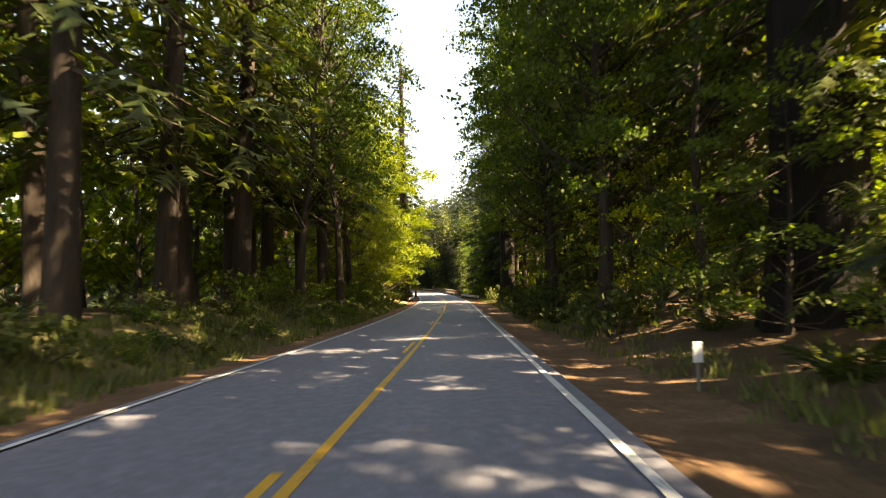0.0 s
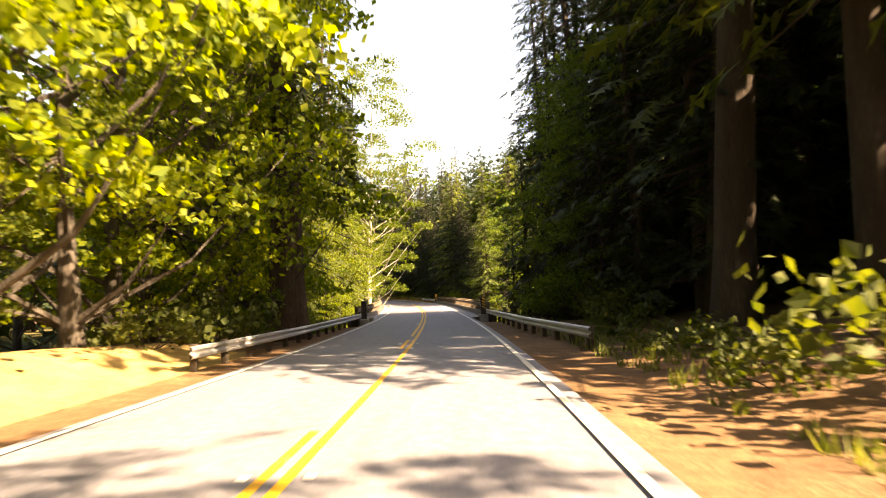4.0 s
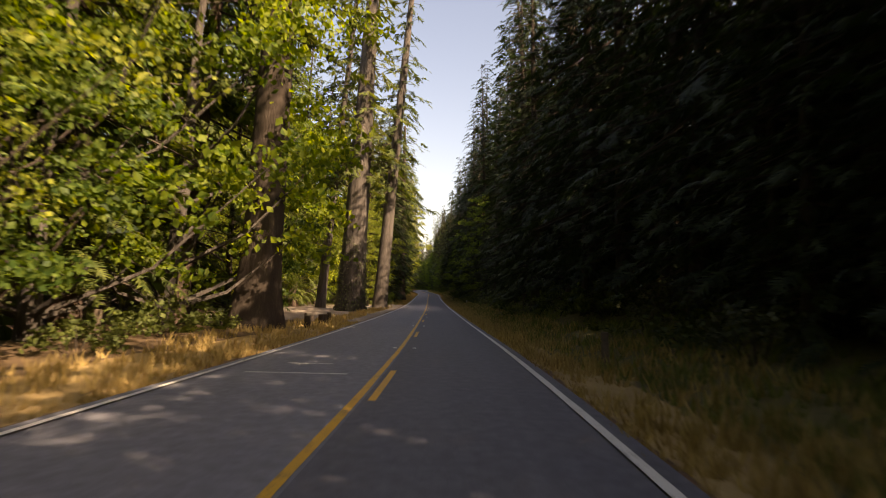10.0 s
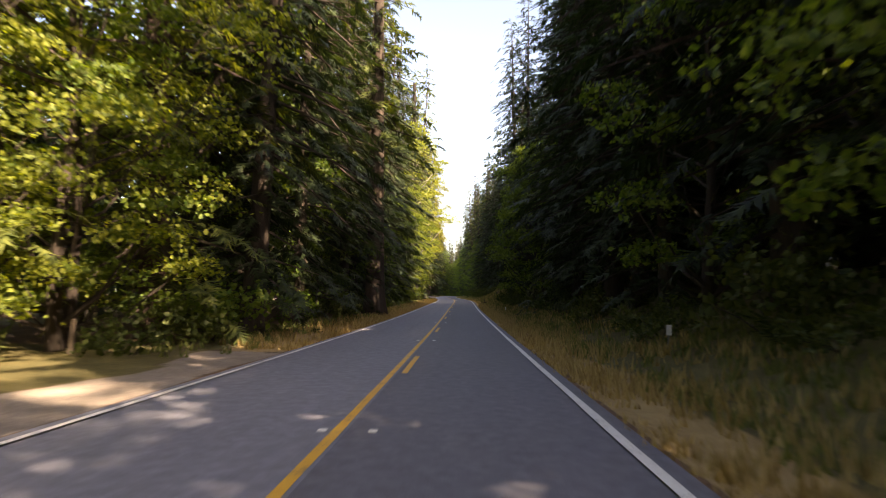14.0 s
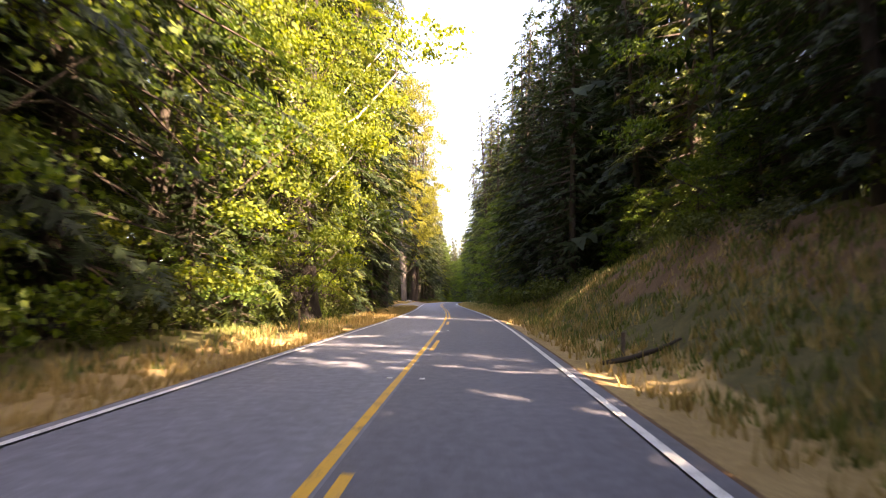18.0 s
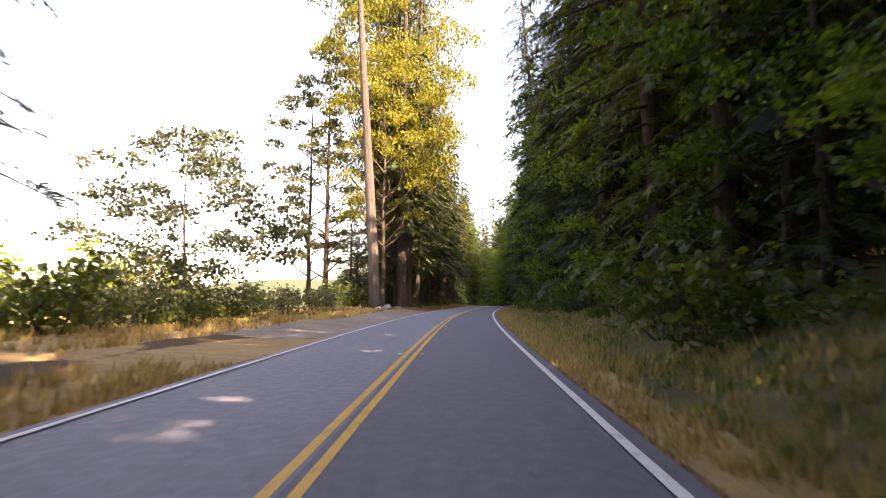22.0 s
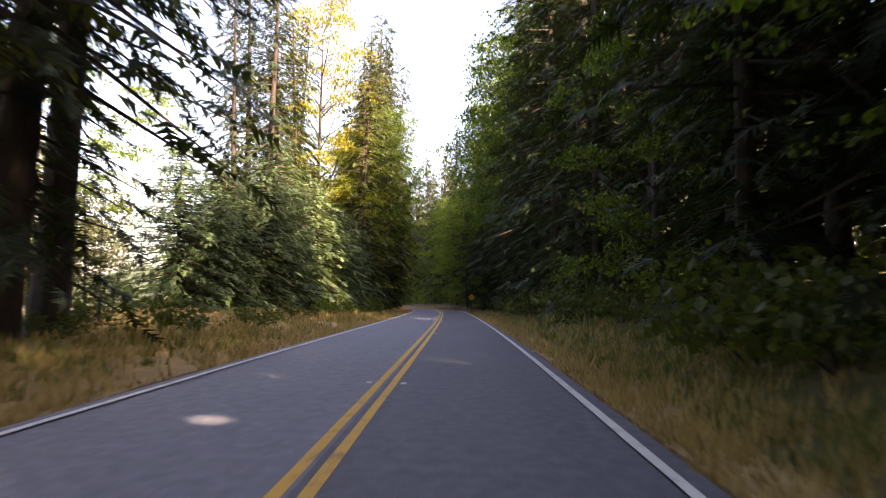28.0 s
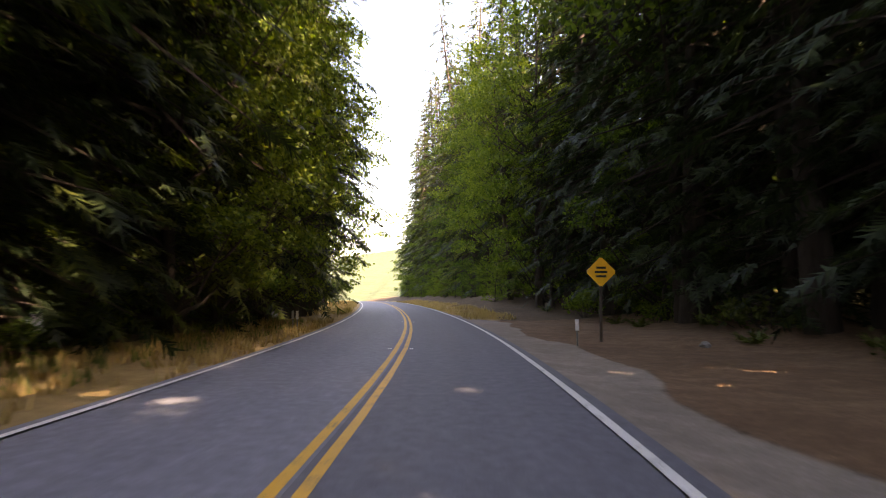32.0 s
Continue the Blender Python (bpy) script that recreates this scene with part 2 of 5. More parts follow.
M = dict(
    road_old=asphalt("weathered asphalt", (0.102, 0.105, 0.130), (0.142, 0.146, 0.178), (0.196, 0.200, 0.236)),
    road_new=asphalt("dark asphalt", (0.064, 0.065, 0.082), (0.090, 0.091, 0.112), (0.126, 0.127, 0.152)),
    yellow=paint("yellow road paint", (0.62, 0.33, 0.035), (0.16, 0.12, 0.07)),
    white=paint("white road paint", (0.62, 0.62, 0.60), (0.20, 0.20, 0.20)),
    redwood=surface("redwood bark", [(0.3, (0.02, 0.013, 0.010)), (0.5, (0.062, 0.040, 0.030)), (0.68, (0.15, 0.105, 0.08))], 9, 0.5, (2.8, 2.8, 0.13), 0.9, 1.0, 0.16),
    greybark=surface("grey bark", [(0.3, (0.024, 0.020, 0.018)), (0.5, (0.07, 0.060, 0.053)), (0.7, (0.16, 0.14, 0.125))], 9, 0.5, (2.8, 2.8, 0.13), 0.92, 1.0, 0.16),
    # redwood bark again, near black: the grove's shade is put into the colour
    shadebark=surface("redwood bark darkened for shade", [(0.3, (0.006, 0.005, 0.005)), (0.55, (0.018, 0.014, 0.012)), (0.75, (0.045, 0.034, 0.028))], 5, 0.6, (2.6, 2.6, 0.22), 0.95, 1.0, 0.12),
    darkbark=surface("dark bark", [(0.3, (0.018, 0.013, 0.010)), (0.55, (0.05, 0.038, 0.03)), (0.75, (0.10, 0.08, 0.065))], 7, 0.8, (3, 3, 0.4), 0.92, 0.9, 0.06),
    palebark=surface("pale alder bark", [(0.3, (0.10, 0.09, 0.075)), (0.5, (0.30, 0.28, 0.24)), (0.7, (0.48, 0.46, 0.41))], 6, 1.5, (2, 2, 0.6), 0.8, 0.4, 0.02),
    # needles much darker than fir: the forest wall's shade is in this colour
    fir=foliage("fir needles darkened for shade", (0.008, 0.018, 0.007), (0.034, 0.052, 0.018), (1.5, 1.6, 0.6), 0.25),
    firlit=foliage("young fir needles darkened for shade", (0.035, 0.065, 0.028), (0.085, 0.13, 0.055), (1.5, 1.6, 0.6), 0.28),
    redneedle=foliage("redwood needles", (0.03, 0.05, 0.014), (0.10, 0.12, 0.03), (1.7, 1.6, 0.5), 0.35),
    maple=foliage("yellow green leaves", (0.045, 0.085, 0.010), (0.21, 0.25, 0.024), (1.9, 1.9, 0.45), 0.5),
    alderleaf=foliage("dull yellow green leaves", (0.035, 0.065, 0.012), (0.17, 0.20, 0.03), (1.9, 1.9, 0.5), 0.48),
    # dull yellow green leaves made golden: warm sunlight put into their colour
    sungold=foliage("leaves with warm sun in the colour", (0.06, 0.065, 0.010), (0.25, 0.23, 0.03), (1.7, 1.6, 0.4), 0.45),
    # lit copy of the fir needles: sunshine painted in as yellow-green
    sunfir=foliage("fir needles with sunlight in the colour", (0.03, 0.055, 0.012), (0.11, 0.14, 0.03), (1.7, 1.7, 0.5), 0.35),
    green=foliage("green leaves", (0.03, 0.065, 0.012), (0.12, 0.165, 0.03), (1.8, 1.8, 0.5), 0.45),
    brush=foliage("undergrowth leaves", (0.028, 0.045, 0.012), (0.085, 0.105, 0.028), (1.7, 1.7, 0.5), 0.35),
    greyleaf=foliage("grey green leaves", (0.035, 0.045, 0.025), (0.10, 0.11, 0.06), (1.5, 1.5, 0.8), 0.35),
    ivy=foliage("ivy leaves", (0.05, 0.065, 0.03), (0.15, 0.16, 0.09), (1.4, 1.3, 0.6), 0.2),
    drygrass=foliage("dry grass", (0.28, 0.19, 0.075), (0.52, 0.38, 0.17), (1.3, 1.2, 0.8), 0.3),
    greengrass=foliage("green grass", (0.07, 0.10, 0.03), (0.20, 0.21, 0.07), (1.5, 1.5, 0.6), 0.35),
    hills=surface("far wooded hills", [(0.3, (0.018, 0.03, 0.014)), (0.5, (0.035, 0.052, 0.022)), (0.7, (0.06, 0.078, 0.032))], 0.05, 0.006, (1, 1, 1), 0.95, 0.5, 3.0),
    concrete=surface("weathered concrete", [(0.3, (0.14, 0.13, 0.115)), (0.5, (0.26, 0.245, 0.22)), (0.7, (0.38, 0.36, 0.33))], 14, 0.8, (1, 1, 1), 0.85, 0.3, 0.01),
    # darker copy of the concrete: shade on the bridge kerbs painted in
    shadeconcrete=surface("concrete darkened for shade", [(0.3, (0.03, 0.027, 0.024)), (0.5, (0.07, 0.064, 0.058)), (0.7, (0.16, 0.15, 0.135))], 10, 0.8, (1, 1, 1), 0.9, 0.4, 0.012),
    timber=surface("weathered timber", [(0.3, (0.045, 0.033, 0.025)), (0.5, (0.115, 0.088, 0.066)), (0.7, (0.22, 0.175, 0.135))], 10, 0.8, (1, 1, 1), 0.85, 0.5, 0.02),
    darktimber=surface("dark creosoted timber", [(0.3, (0.02, 0.016, 0.013)), (0.6, (0.06, 0.045, 0.035)), (0.8, (0.12, 0.095, 0.075))], 10, 0.8, (1, 1, 1), 0.85, 0.5, 0.02),
    zinc=surface("galvanised steel", [(0.3, (0.35, 0.36, 0.38)), (0.5, (0.48, 0.49, 0.51)), (0.7, (0.60, 0.61, 0.63))], 18, 1.5, (1, 1, 1), 0.5, 0.1, 0.004, 0.6),
    signwhite=surface("white enamel", [(0.3, (0.5, 0.5, 0.48)), (0.6, (0.72, 0.72, 0.70))], 6, 1.5, (1, 1, 1), 0.5, 0.05, 0.004),
    signyellow=surface("yellow enamel", [(0.3, (0.62, 0.30, 0.02)), (0.6, (0.78, 0.40, 0.025))], 4, 1.5, (1, 1, 1), 0.45, 0.05, 0.004),
    black=surface("black paint", [(0.3, (0.012, 0.012, 0.012)), (0.7, (0.03, 0.03, 0.03))], 6, 1.5, (1, 1, 1), 0.5, 0.05, 0.004),
    green_sign=surface("grey sign back", [(0.3, (0.14, 0.15, 0.14)), (0.7, (0.26, 0.27, 0.26))], 6, 1.5, (1, 1, 1), 0.5, 0.05, 0.004, 0.3),
    rock=surface("grey boulder stone", [(0.3, (0.12, 0.11, 0.10)), (0.5, (0.26, 0.25, 0.23)), (0.7, (0.42, 0.40, 0.37))], 6, 1.2, (1, 1, 1), 0.9, 0.8, 0.05),
    water=surface("pale river water", [(0.3, (0.10, 0.12, 0.10)), (0.7, (0.22, 0.24, 0.22))], 1.5, 0.1, (1, 1, 1), 0.12, 0.1, 0.02, 0, "Object", 0.5),
    reflector=surface("reflector plastic", [(0.3, (0.5, 0.5, 0.48)), (0.6, (0.8, 0.8, 0.78))], 20, 4, (1, 1, 1), 0.3, 0.05, 0.002),
)


def ground_blend(name, layers, base):
    """Soil whose covers run into one another with ragged edges; each layer follows its own mask."""
    n = Nodes(name)
    v = n.coords()
    fine, mid, big = n.noise(9, 6, 0.7, v), n.noise(1.6, 5, 0.65, v), n.noise(0.28, 3, 0.55, v)
    speck = n.noise(38, 3, 0.7, v)
    tone = n.mix(0.5, n.mix(0.5, fine, mid), n.mix(0.35, speck, big))
    col = n.ramp(tone, base)
    rag = n.mix(0.45, mid, fine)
    for mask, stops in layers:
        at = n.add("ShaderNodeAttribute")
        at.attribute_name = mask
        shift = n.add("ShaderNodeMath")
        shift.operation = "ADD"
        n.link(at.outputs["Fac"], shift.inputs[0])
        n.link(rag, shift.inputs[1])
        edge = n.add("ShaderNodeMapRange")
        edge.interpolation_type = "SMOOTHSTEP"
        edge.inputs["From Min"].default_value, edge.inputs["From Max"].default_value = 0.86, 1.14
        n.link(shift.outputs[0], edge.inputs["Value"])
        col = n.mix(edge.outputs["Result"], col, n.ramp(tone, stops))
    n.bump(n.mix(0.5, fine, mid), 0.9, 0.07)
    return n.finish(col, 0.95, 0, 0.2)


SOIL = ground_blend("soil and litter", [
    ("straw", [(0.34, (0.15, 0.10, 0.042)), (0.5, (0.29, 0.20, 0.09)), (0.66, (0.46, 0.34, 0.17))]),
    ("gravel", [(0.34, (0.11, 0.09, 0.075)), (0.5, (0.21, 0.175, 0.145)), (0.66, (0.36, 0.31, 0.26))]),
    ("litter", [(0.34, (0.05, 0.027, 0.016)), (0.5, (0.13, 0.075, 0.042)), (0.66, (0.29, 0.18, 0.105))]),
    ("weeds", [(0.34, (0.03, 0.03, 0.012)), (0.5, (0.085, 0.075, 0.03)), (0.66, (0.19, 0.15, 0.065))]),
], [(0.34, (0.028, 0.019, 0.011)), (0.5, (0.08, 0.052, 0.03)), (0.66, (0.17, 0.11, 0.062))])


# ---- building blocks ----
def mesh_of(name, verts, faces, mat, smooth_shade=False, slots=None, slot_of=None):
    me = bpy.data.meshes.new(name)
    me.from_pydata([tuple(v) for v in verts], [], faces)
    for m_ in slots or [mat]:
        me.materials.append(m_)
    if slot_of is not None:
        me.polygons.foreach_set("material_index", slot_of)
    if smooth_shade:
        me.polygons.foreach_set("use_smooth", [True] * len(me.polygons))
    me.update()
    return me


def triangles(name, verts, mat):
    """A mesh of loose triangles from an (n, 3, 3) array."""
    n = len(verts)
    me = bpy.data.meshes.new(name)
    me.vertices.add(n * 3)
    me.loops.add(n * 3)
    me.polygons.add(n)
    me.vertices.foreach_set("co", np.asarray(verts, np.float32).ravel())
    me.loops.foreach_set("vertex_index", np.arange(n * 3, dtype=np.int32))
    me.polygons.foreach_set("loop_start", np.arange(0, n * 3, 3, dtype=np.int32))
    me.materials.append(mat)
    me.update()
    me.validate()
    return me


def part(name, data, parent, label=""):
    ob = new(name, data)
    ob.parent = parent
    if label:
        ob["label"] = label
    return ob


def box_mesh(name, sx, sy, sz, mat, bevel=0.01, at=(0, 0, 0)):
    """A bevelled box standing on z = 0 at at."""
    bm = bmesh.new()
    bmesh.ops.create_cube(bm, size=1, matrix=Matrix.Translation((at[0], at[1], at[2] + sz / 2)) @ Matrix.Diagonal((sx, sy, sz, 1)))
    bmesh.ops.bevel(bm, geom=list(bm.edges), offset=bevel, segments=1, affect="EDGES")
    me = bpy.data.meshes.new(name)
    bm.to_mesh(me)
    bm.free()
    me.materials.append(mat)
    return me


def tube(points, radii, sides=6, rnd=None, rough=0.0):
    """Rings along points, joined: verts and faces of a tapered limb or trunk."""
    verts, faces = [], []
    pts = [Vector(p) for p in points]
    for i, (p, r) in enumerate(zip(pts, radii)):
        d = (pts[min(i + 1, len(pts) - 1)] - pts[max(i - 1, 0)]).normalized()
        a = d.orthogonal().normalized() if abs(d.z) < 0.9 else Vector((1, 0, 0))
        a = (a - d * a.dot(d)).normalized()
        b = d.cross(a)
        for k in range(sides):
            q = 2 * math.pi * k / sides
            rr = r * (1 + (rnd.uniform(-rough, rough) if rnd else 0))
            verts.append(p + (a * math.cos(q) + b * math.sin(q)) * rr)
    for i in range(len(pts) - 1):
        for k in range(sides):
            j = (k + 1) % sides
            faces.append((i * sides + k, i * sides + j, (i + 1) * sides + j, (i + 1) * sides + k))
    faces.append(tuple(range((len(pts) - 1) * sides, len(pts) * sides)))
    return verts, faces


def joined(pieces):
    verts, faces = [], []
    for v, f in pieces:
        n = len(verts)
        verts += v
        faces += [tuple(i + n for i in q) for q in f]
    return verts, faces


def trunk_mesh(name, tall, r, mat, rnd, flare=1.35, sides=12, bend=0.0, top=0.12, rings=14):
    """A tapered, slightly bent trunk with a root flare and fluted bark."""
    verts, faces = [], []
    az = rnd.uniform(0, 6.28)
    lobes = [rnd.uniform(0, 6.28) for _ in range(3)]
    for i in range(rings):
        q = (i / (rings - 1)) ** 1.6
        h = q * tall - 0.5 * (i == 0)
        rr = r * (1 - (1 - top) * q) * (1 + (flare - 1) * math.exp(-max(h, 0) / (1.1 * r + 0.3)))
        cx, cy = bend * q * q * math.cos(az) * tall * 0.1, bend * q * q * math.sin(az) * tall * 0.1
        for k in range(sides):
            a = 2 * math.pi * k / sides
            flute = 1 + 0.07 * math.sin(5 * a + lobes[0]) * math.exp(-max(h, 0) / 6) + 0.04 * math.sin(8 * a + lobes[1] + h * 0.1) + rnd.uniform(-0.025, 0.025)
            verts.append((cx + rr * flute * math.cos(a), cy + rr * flute * math.sin(a), h))
    for i in range(rings - 1):
        for k in range(sides):
            j = (k + 1) % sides
            faces.append((i * sides + k, i * sides + j, (i + 1) * sides + j, (i + 1) * sides + k))
    faces.append(tuple(range((rings - 1) * sides, rings * sides)))
    return mesh_of(name, verts, faces, mat, True)


def fronds(pos, az, pitch, length, width, rng, fingers=5):
    """Flat feathered sprays of needles: pairs of narrow drooping fingers along a stem."""
    n = len(pos)
    tris = []
    for i in range(fingers):
        a0 = i / fingers * 0.85
        for side in (-1, 1):
            w = (1 - 0.6 * a0) * rng.uniform(0.65, 1.2, n)
            lap = (0.9 if fingers < 6 else 0.86) / fingers
            p0 = np.stack([np.full(n, a0), np.zeros(n), np.full(n, -0.25 * a0**2)], 1)
            p1 = np.stack([np.full(n, a0 + lap), np.zeros(n), np.full(n, -0.25 * (a0 + lap) ** 2)], 1)
            p2 = np.stack([a0 + 0.22 + rng.uniform(-0.08, 0.12, n), side * w * 0.5, -0.25 * a0**2 - rng.uniform(0.02, 0.2, n)], 1)
            tris.append(np.stack([p0, p1, p2], 1))
    tris.append(np.stack([np.tile([0.75, 0.06, -0.14], (n, 1)), np.tile([0.75, -0.06, -0.14], (n, 1)), np.tile([1.1, 0, -0.36], (n, 1))], 1))
    t = np.stack(tris, 1)
    t = t * np.stack([length, width, length], 1)[:, None, None, :]
    ca, sa, cp, sp = np.cos(az), np.sin(az), np.cos(pitch), np.sin(pitch)
    f = np.stack([ca * cp, sa * cp, sp], 1)
    side = np.stack([-sa, ca, 0 * sa], 1)
    roll = rng.uniform(-0.6, 0.6, n)
    up = np.cross(f, side)
    s2 = side * np.cos(roll)[:, None] + up * np.sin(roll)[:, None]
    u2 = np.cross(f, s2)
    out = t[..., 0:1] * f[:, None, None, :] + t[..., 1:2] * s2[:, None, None, :] + t[..., 2:3] * u2[:, None, None, :] + pos[:, None, None, :]
    return out.reshape(-1, 3, 3)


def conifer_crown(seed, tall, low, wide, branches, mat, spray=1.2, power=0.85, fingers=5, droop=0.25, dense=1.9, skirt=False):
    """Crown and limbs of a conifer: branches round the stem, each with feathered sprays."""
    rng = np.random.default_rng(seed)
    rnd = random.Random(seed)
    pos, az, pitch, length, limbs = [], [], [], [], []
    for j in range(branches):
        q = (j + rng.uniform(0, 1)) / branches
        h = low + (tall - low) * q
        a = j * 2.4 + rng.uniform(-0.5, 0.5)
        reach = wide * (1 - q) ** power * rng.uniform(0.62, 1.12) + 0.35
        if h < 7 and not skirt:
            reach = min(reach * rng.uniform(0.5, 0.9), 3.3)
        rise = rng.uniform(-0.05, 0.3) if q > 0.4 else rng.uniform(-0.25, 0.12)
        d = np.array([math.cos(a), math.sin(a)])
        tip = (d[0] * reach, d[1] * reach, h + rise * reach - droop * reach)
        limbs.append(tube([(0, 0, h - 0.2), tip], [0.035 + reach * 0.012, 0.008], 3))
        m = max(2, int(reach * dense))
        for k in range(m):
            w = (k + 0.6) / m
            for _ in range(1):
                pos.append((d[0] * reach * w + rng.normal(0, 0.12), d[1] * reach * w + rng.normal(0, 0.12), h + rise * reach * w - droop * reach * w * w + rng.normal(0, 0.1)))
                az.append(a + rng.choice([-1, 1]) * rng.uniform(0.1, 0.95) * (1.0 if k < m - 1 else 0.3))
                pitch.append(rng.uniform(-0.5, 0.05) - droop * 0.4)
                length.append(spray * rng.uniform(0.7, 1.25) * (0.6 + 0.4 * (1 - q)))
    pos, az, pitch, length = np.array(pos), np.array(az), np.array(pitch), np.array(length)
    t = fronds(pos, az, pitch, length, length * rng.uniform(0.6, 0.95, len(length)), rng, fingers)
    v, f = joined(limbs)
    return triangles("crown", t, mat), mesh_of("limbs", v, f, M["darkbark"])


def leaf_tris(pos, size, rng, flat=0.5):
    """Leaves as folded pairs of triangles, turned at random, mostly facing up and out."""
    n = len(pos)
    nrm = rng.normal(0, 1, (n, 3)) * [1, 1, flat] + [0, 0, 0.6]
    nrm /= np.linalg.norm(nrm, axis=1, keepdims=True)
    a = np.cross(nrm, rng.normal(0, 1, (n, 3)))
    a /= np.linalg.norm(a, axis=1, keepdims=True)
    b = np.cross(nrm, a)
    s = (size * rng.uniform(0.6, 1.3, n))[:, None]
    base, tip = pos - a * s * 0.5, pos + a * s * 0.6 - nrm * s * 0.15
    l, r = pos + b * s * 0.42 - nrm * s * 0.12, pos - b * s * 0.42 - nrm * s * 0.12
    return np.concatenate([np.stack([base, l, tip], 1), np.stack([base, tip, r], 1)])


def broadleaf(seed, tall, wide, low, leaves, size, mat, bark, r, blobs=16, lean=0.0, clump=1.0):
    """Meshes of a broadleaf tree: a forked trunk, limbs to each clump, a ragged crown."""
    rng, rnd = np.random.default_rng(seed), random.Random(seed)
    limbs, cents, rads = [], [], []
    blobs = int(blobs * 1.6)
    for k in range(blobs):
        q = (k + 0.5) / blobs
        h = low + (tall - low) * q
        a = k * 2.4 + rnd.uniform(-0.6, 0.6)
        reach = wide * (0.35 + 0.75 * math.sin(math.pi * min(0.95, 0.18 + 0.82 * q))) * rnd.uniform(0.45, 1.0)
        base = Vector((lean * h * 0.6, 0, max(0.6, h - reach * 0.9)))
        c = Vector((base.x + math.cos(a) * reach, math.sin(a) * reach, h))
        mid = (base + c) / 2 + Vector((0, 0, -0.15 * reach))
        limbs.append(tube([base, mid, c], [r * 0.42 * (1 - q * 0.6), r * 0.25 * (1 - q * 0.6), 0.015], 4))
        cents.append(c)
        rads.append(rnd.uniform(0.55, 1.15) * clump)
    cents, rads = np.array([tuple(c) for c in cents]), np.array(rads)
    twigs = leaves // 9
    which = rng.integers(0, blobs, twigs)
    d = rng.normal(0, 1, (twigs, 3))
    d /= np.linalg.norm(d, axis=1, keepdims=True)
    d *= rng.uniform(0.25, 1.1, (twigs, 1)) ** 0.6
    d[:, 2] = np.abs(d[:, 2]) - 0.45 * np.hypot(d[:, 0], d[:, 1])  # tiers: domed above, hanging at the rim
    tw = cents[which] + d * rads[which, None] * [1.3, 1.3, 0.62]
    pos = (tw[:, None, :] + rng.normal(0, 0.17 * clump, (twigs, 9, 3)) * [1, 1, 0.5]).reshape(-1, 3)
    crown = triangles("crown", leaf_tris(pos, size, rng), mat)
    v, f = joined(limbs)
    pts = [(lean * h * 0.6, 0.12 * math.sin(h * 0.7 + seed), h - 0.4 * (h == 0)) for h in np.linspace(0, tall * 0.86, 8)]
    tv, tf = tube(pts, [r * (1.3 if i == 0 else 1 - i / 8.2) for i in range(8)], 8, rnd, 0.06)
    return mesh_of("trunk", tv, tf, bark, True), mesh_of("limbs", v, f, bark), crown


TREES = {}


def template(key, name, label, category, parts):
    root = new(name)
    tagged(root, label, category)
    for n, me in parts:
        p = part(n, me, root)
        if n in ("branchwork", "crown", "leaves", "stemwork", "fronds"):
            p["kind"] = "stuff"
    TREES[key] = [root, False]


def put(key, m, label="", group=""):
    """Stands a tree or bush of that kind at the pose m."""
    root, used = TREES[key]
    ob = copy_thing(root, m) if used else root
    if not used:
        root.matrix_basis = m
        TREES[key][1] = True
    if label:
        ob["label"] = label
    if group:
        ob["group"] = group
    return ob


def soup(key):
    """Corners, triangles and materials of a kind of tree, for joining many of them."""
    vs, ts, ms, n = [], [], [], 0
    for ch in TREES[key][0].children_recursive:
        me = ch.data
        me.calc_loop_triangles()
        v = np.zeros(len(me.vertices) * 3)
        me.vertices.foreach_get("co", v)
        t = np.zeros(len(me.loop_triangles) * 3, np.int32)
        me.loop_triangles.foreach_get("vertices", t)
        vs.append(v.reshape(-1, 3))
        ts.append(t.reshape(-1, 3) + n)
        ms += [me.materials[0]] * len(me.loop_triangles)
        n += len(me.vertices)
    return np.concatenate(vs), np.concatenate(ts), ms


def woods(name, label, category, group, placed):
    """Many trees or bushes that nobody could count, joined into one sheet of growth."""
    cache, mats, vs, ts, mi, n = {}, [], [], [], [], 0
    for key, m in placed:
        if key not in cache:
            v, t, ms = soup(key)
            for q in ms:
                if q not in mats:
                    mats.append(q)
            cache[key] = (v, t, np.array([mats.index(q) for q in ms], np.int32))
        v, t, q = cache[key]
        w = np.array(m)
        vs.append(v @ w[:3, :3].T + w[:3, 3])
        ts.append(t + n)
        mi.append(q)
        n += len(v)
    v, t, q = np.concatenate(vs), np.concatenate(ts), np.concatenate(mi)
    me = bpy.data.meshes.new(name)
    me.vertices.add(len(v))
    me.loops.add(len(t) * 3)
    me.polygons.add(len(t))
    me.vertices.foreach_set("co", v.astype(np.float32).ravel())
    me.loops.foreach_set("vertex_index", t.astype(np.int32).ravel())
    me.polygons.foreach_set("loop_start", np.arange(0, len(t) * 3, 3, dtype=np.int32))
    for m_ in mats:
        me.materials.append(m_)
    me.polygons.foreach_set("material_index", q)
    me.update()
    me.validate()
    return tagged(new(name, me), label, category, group, "stuff")


def make_conifer(key, name, label, seed, tall, low, wide, r, branches, mat, bark, **kw):
    crown, limbs = conifer_crown(seed, tall, low, wide, branches, mat, **kw)
    template(key, name, label, "tree", [("trunk", trunk_mesh("trunk", tall * 0.98, r, bark, random.Random(seed), 1.25, 9, 0.15, 0.06)), ("branchwork", limbs), ("crown", crown)])


def make_broadleaf(key, name, label, *a, **kw):
    trunk, limbs, crown = broadleaf(*a, **kw)
    template(key, name, label, "tree", [("trunk", trunk), ("branchwork", limbs), ("crown", crown)])


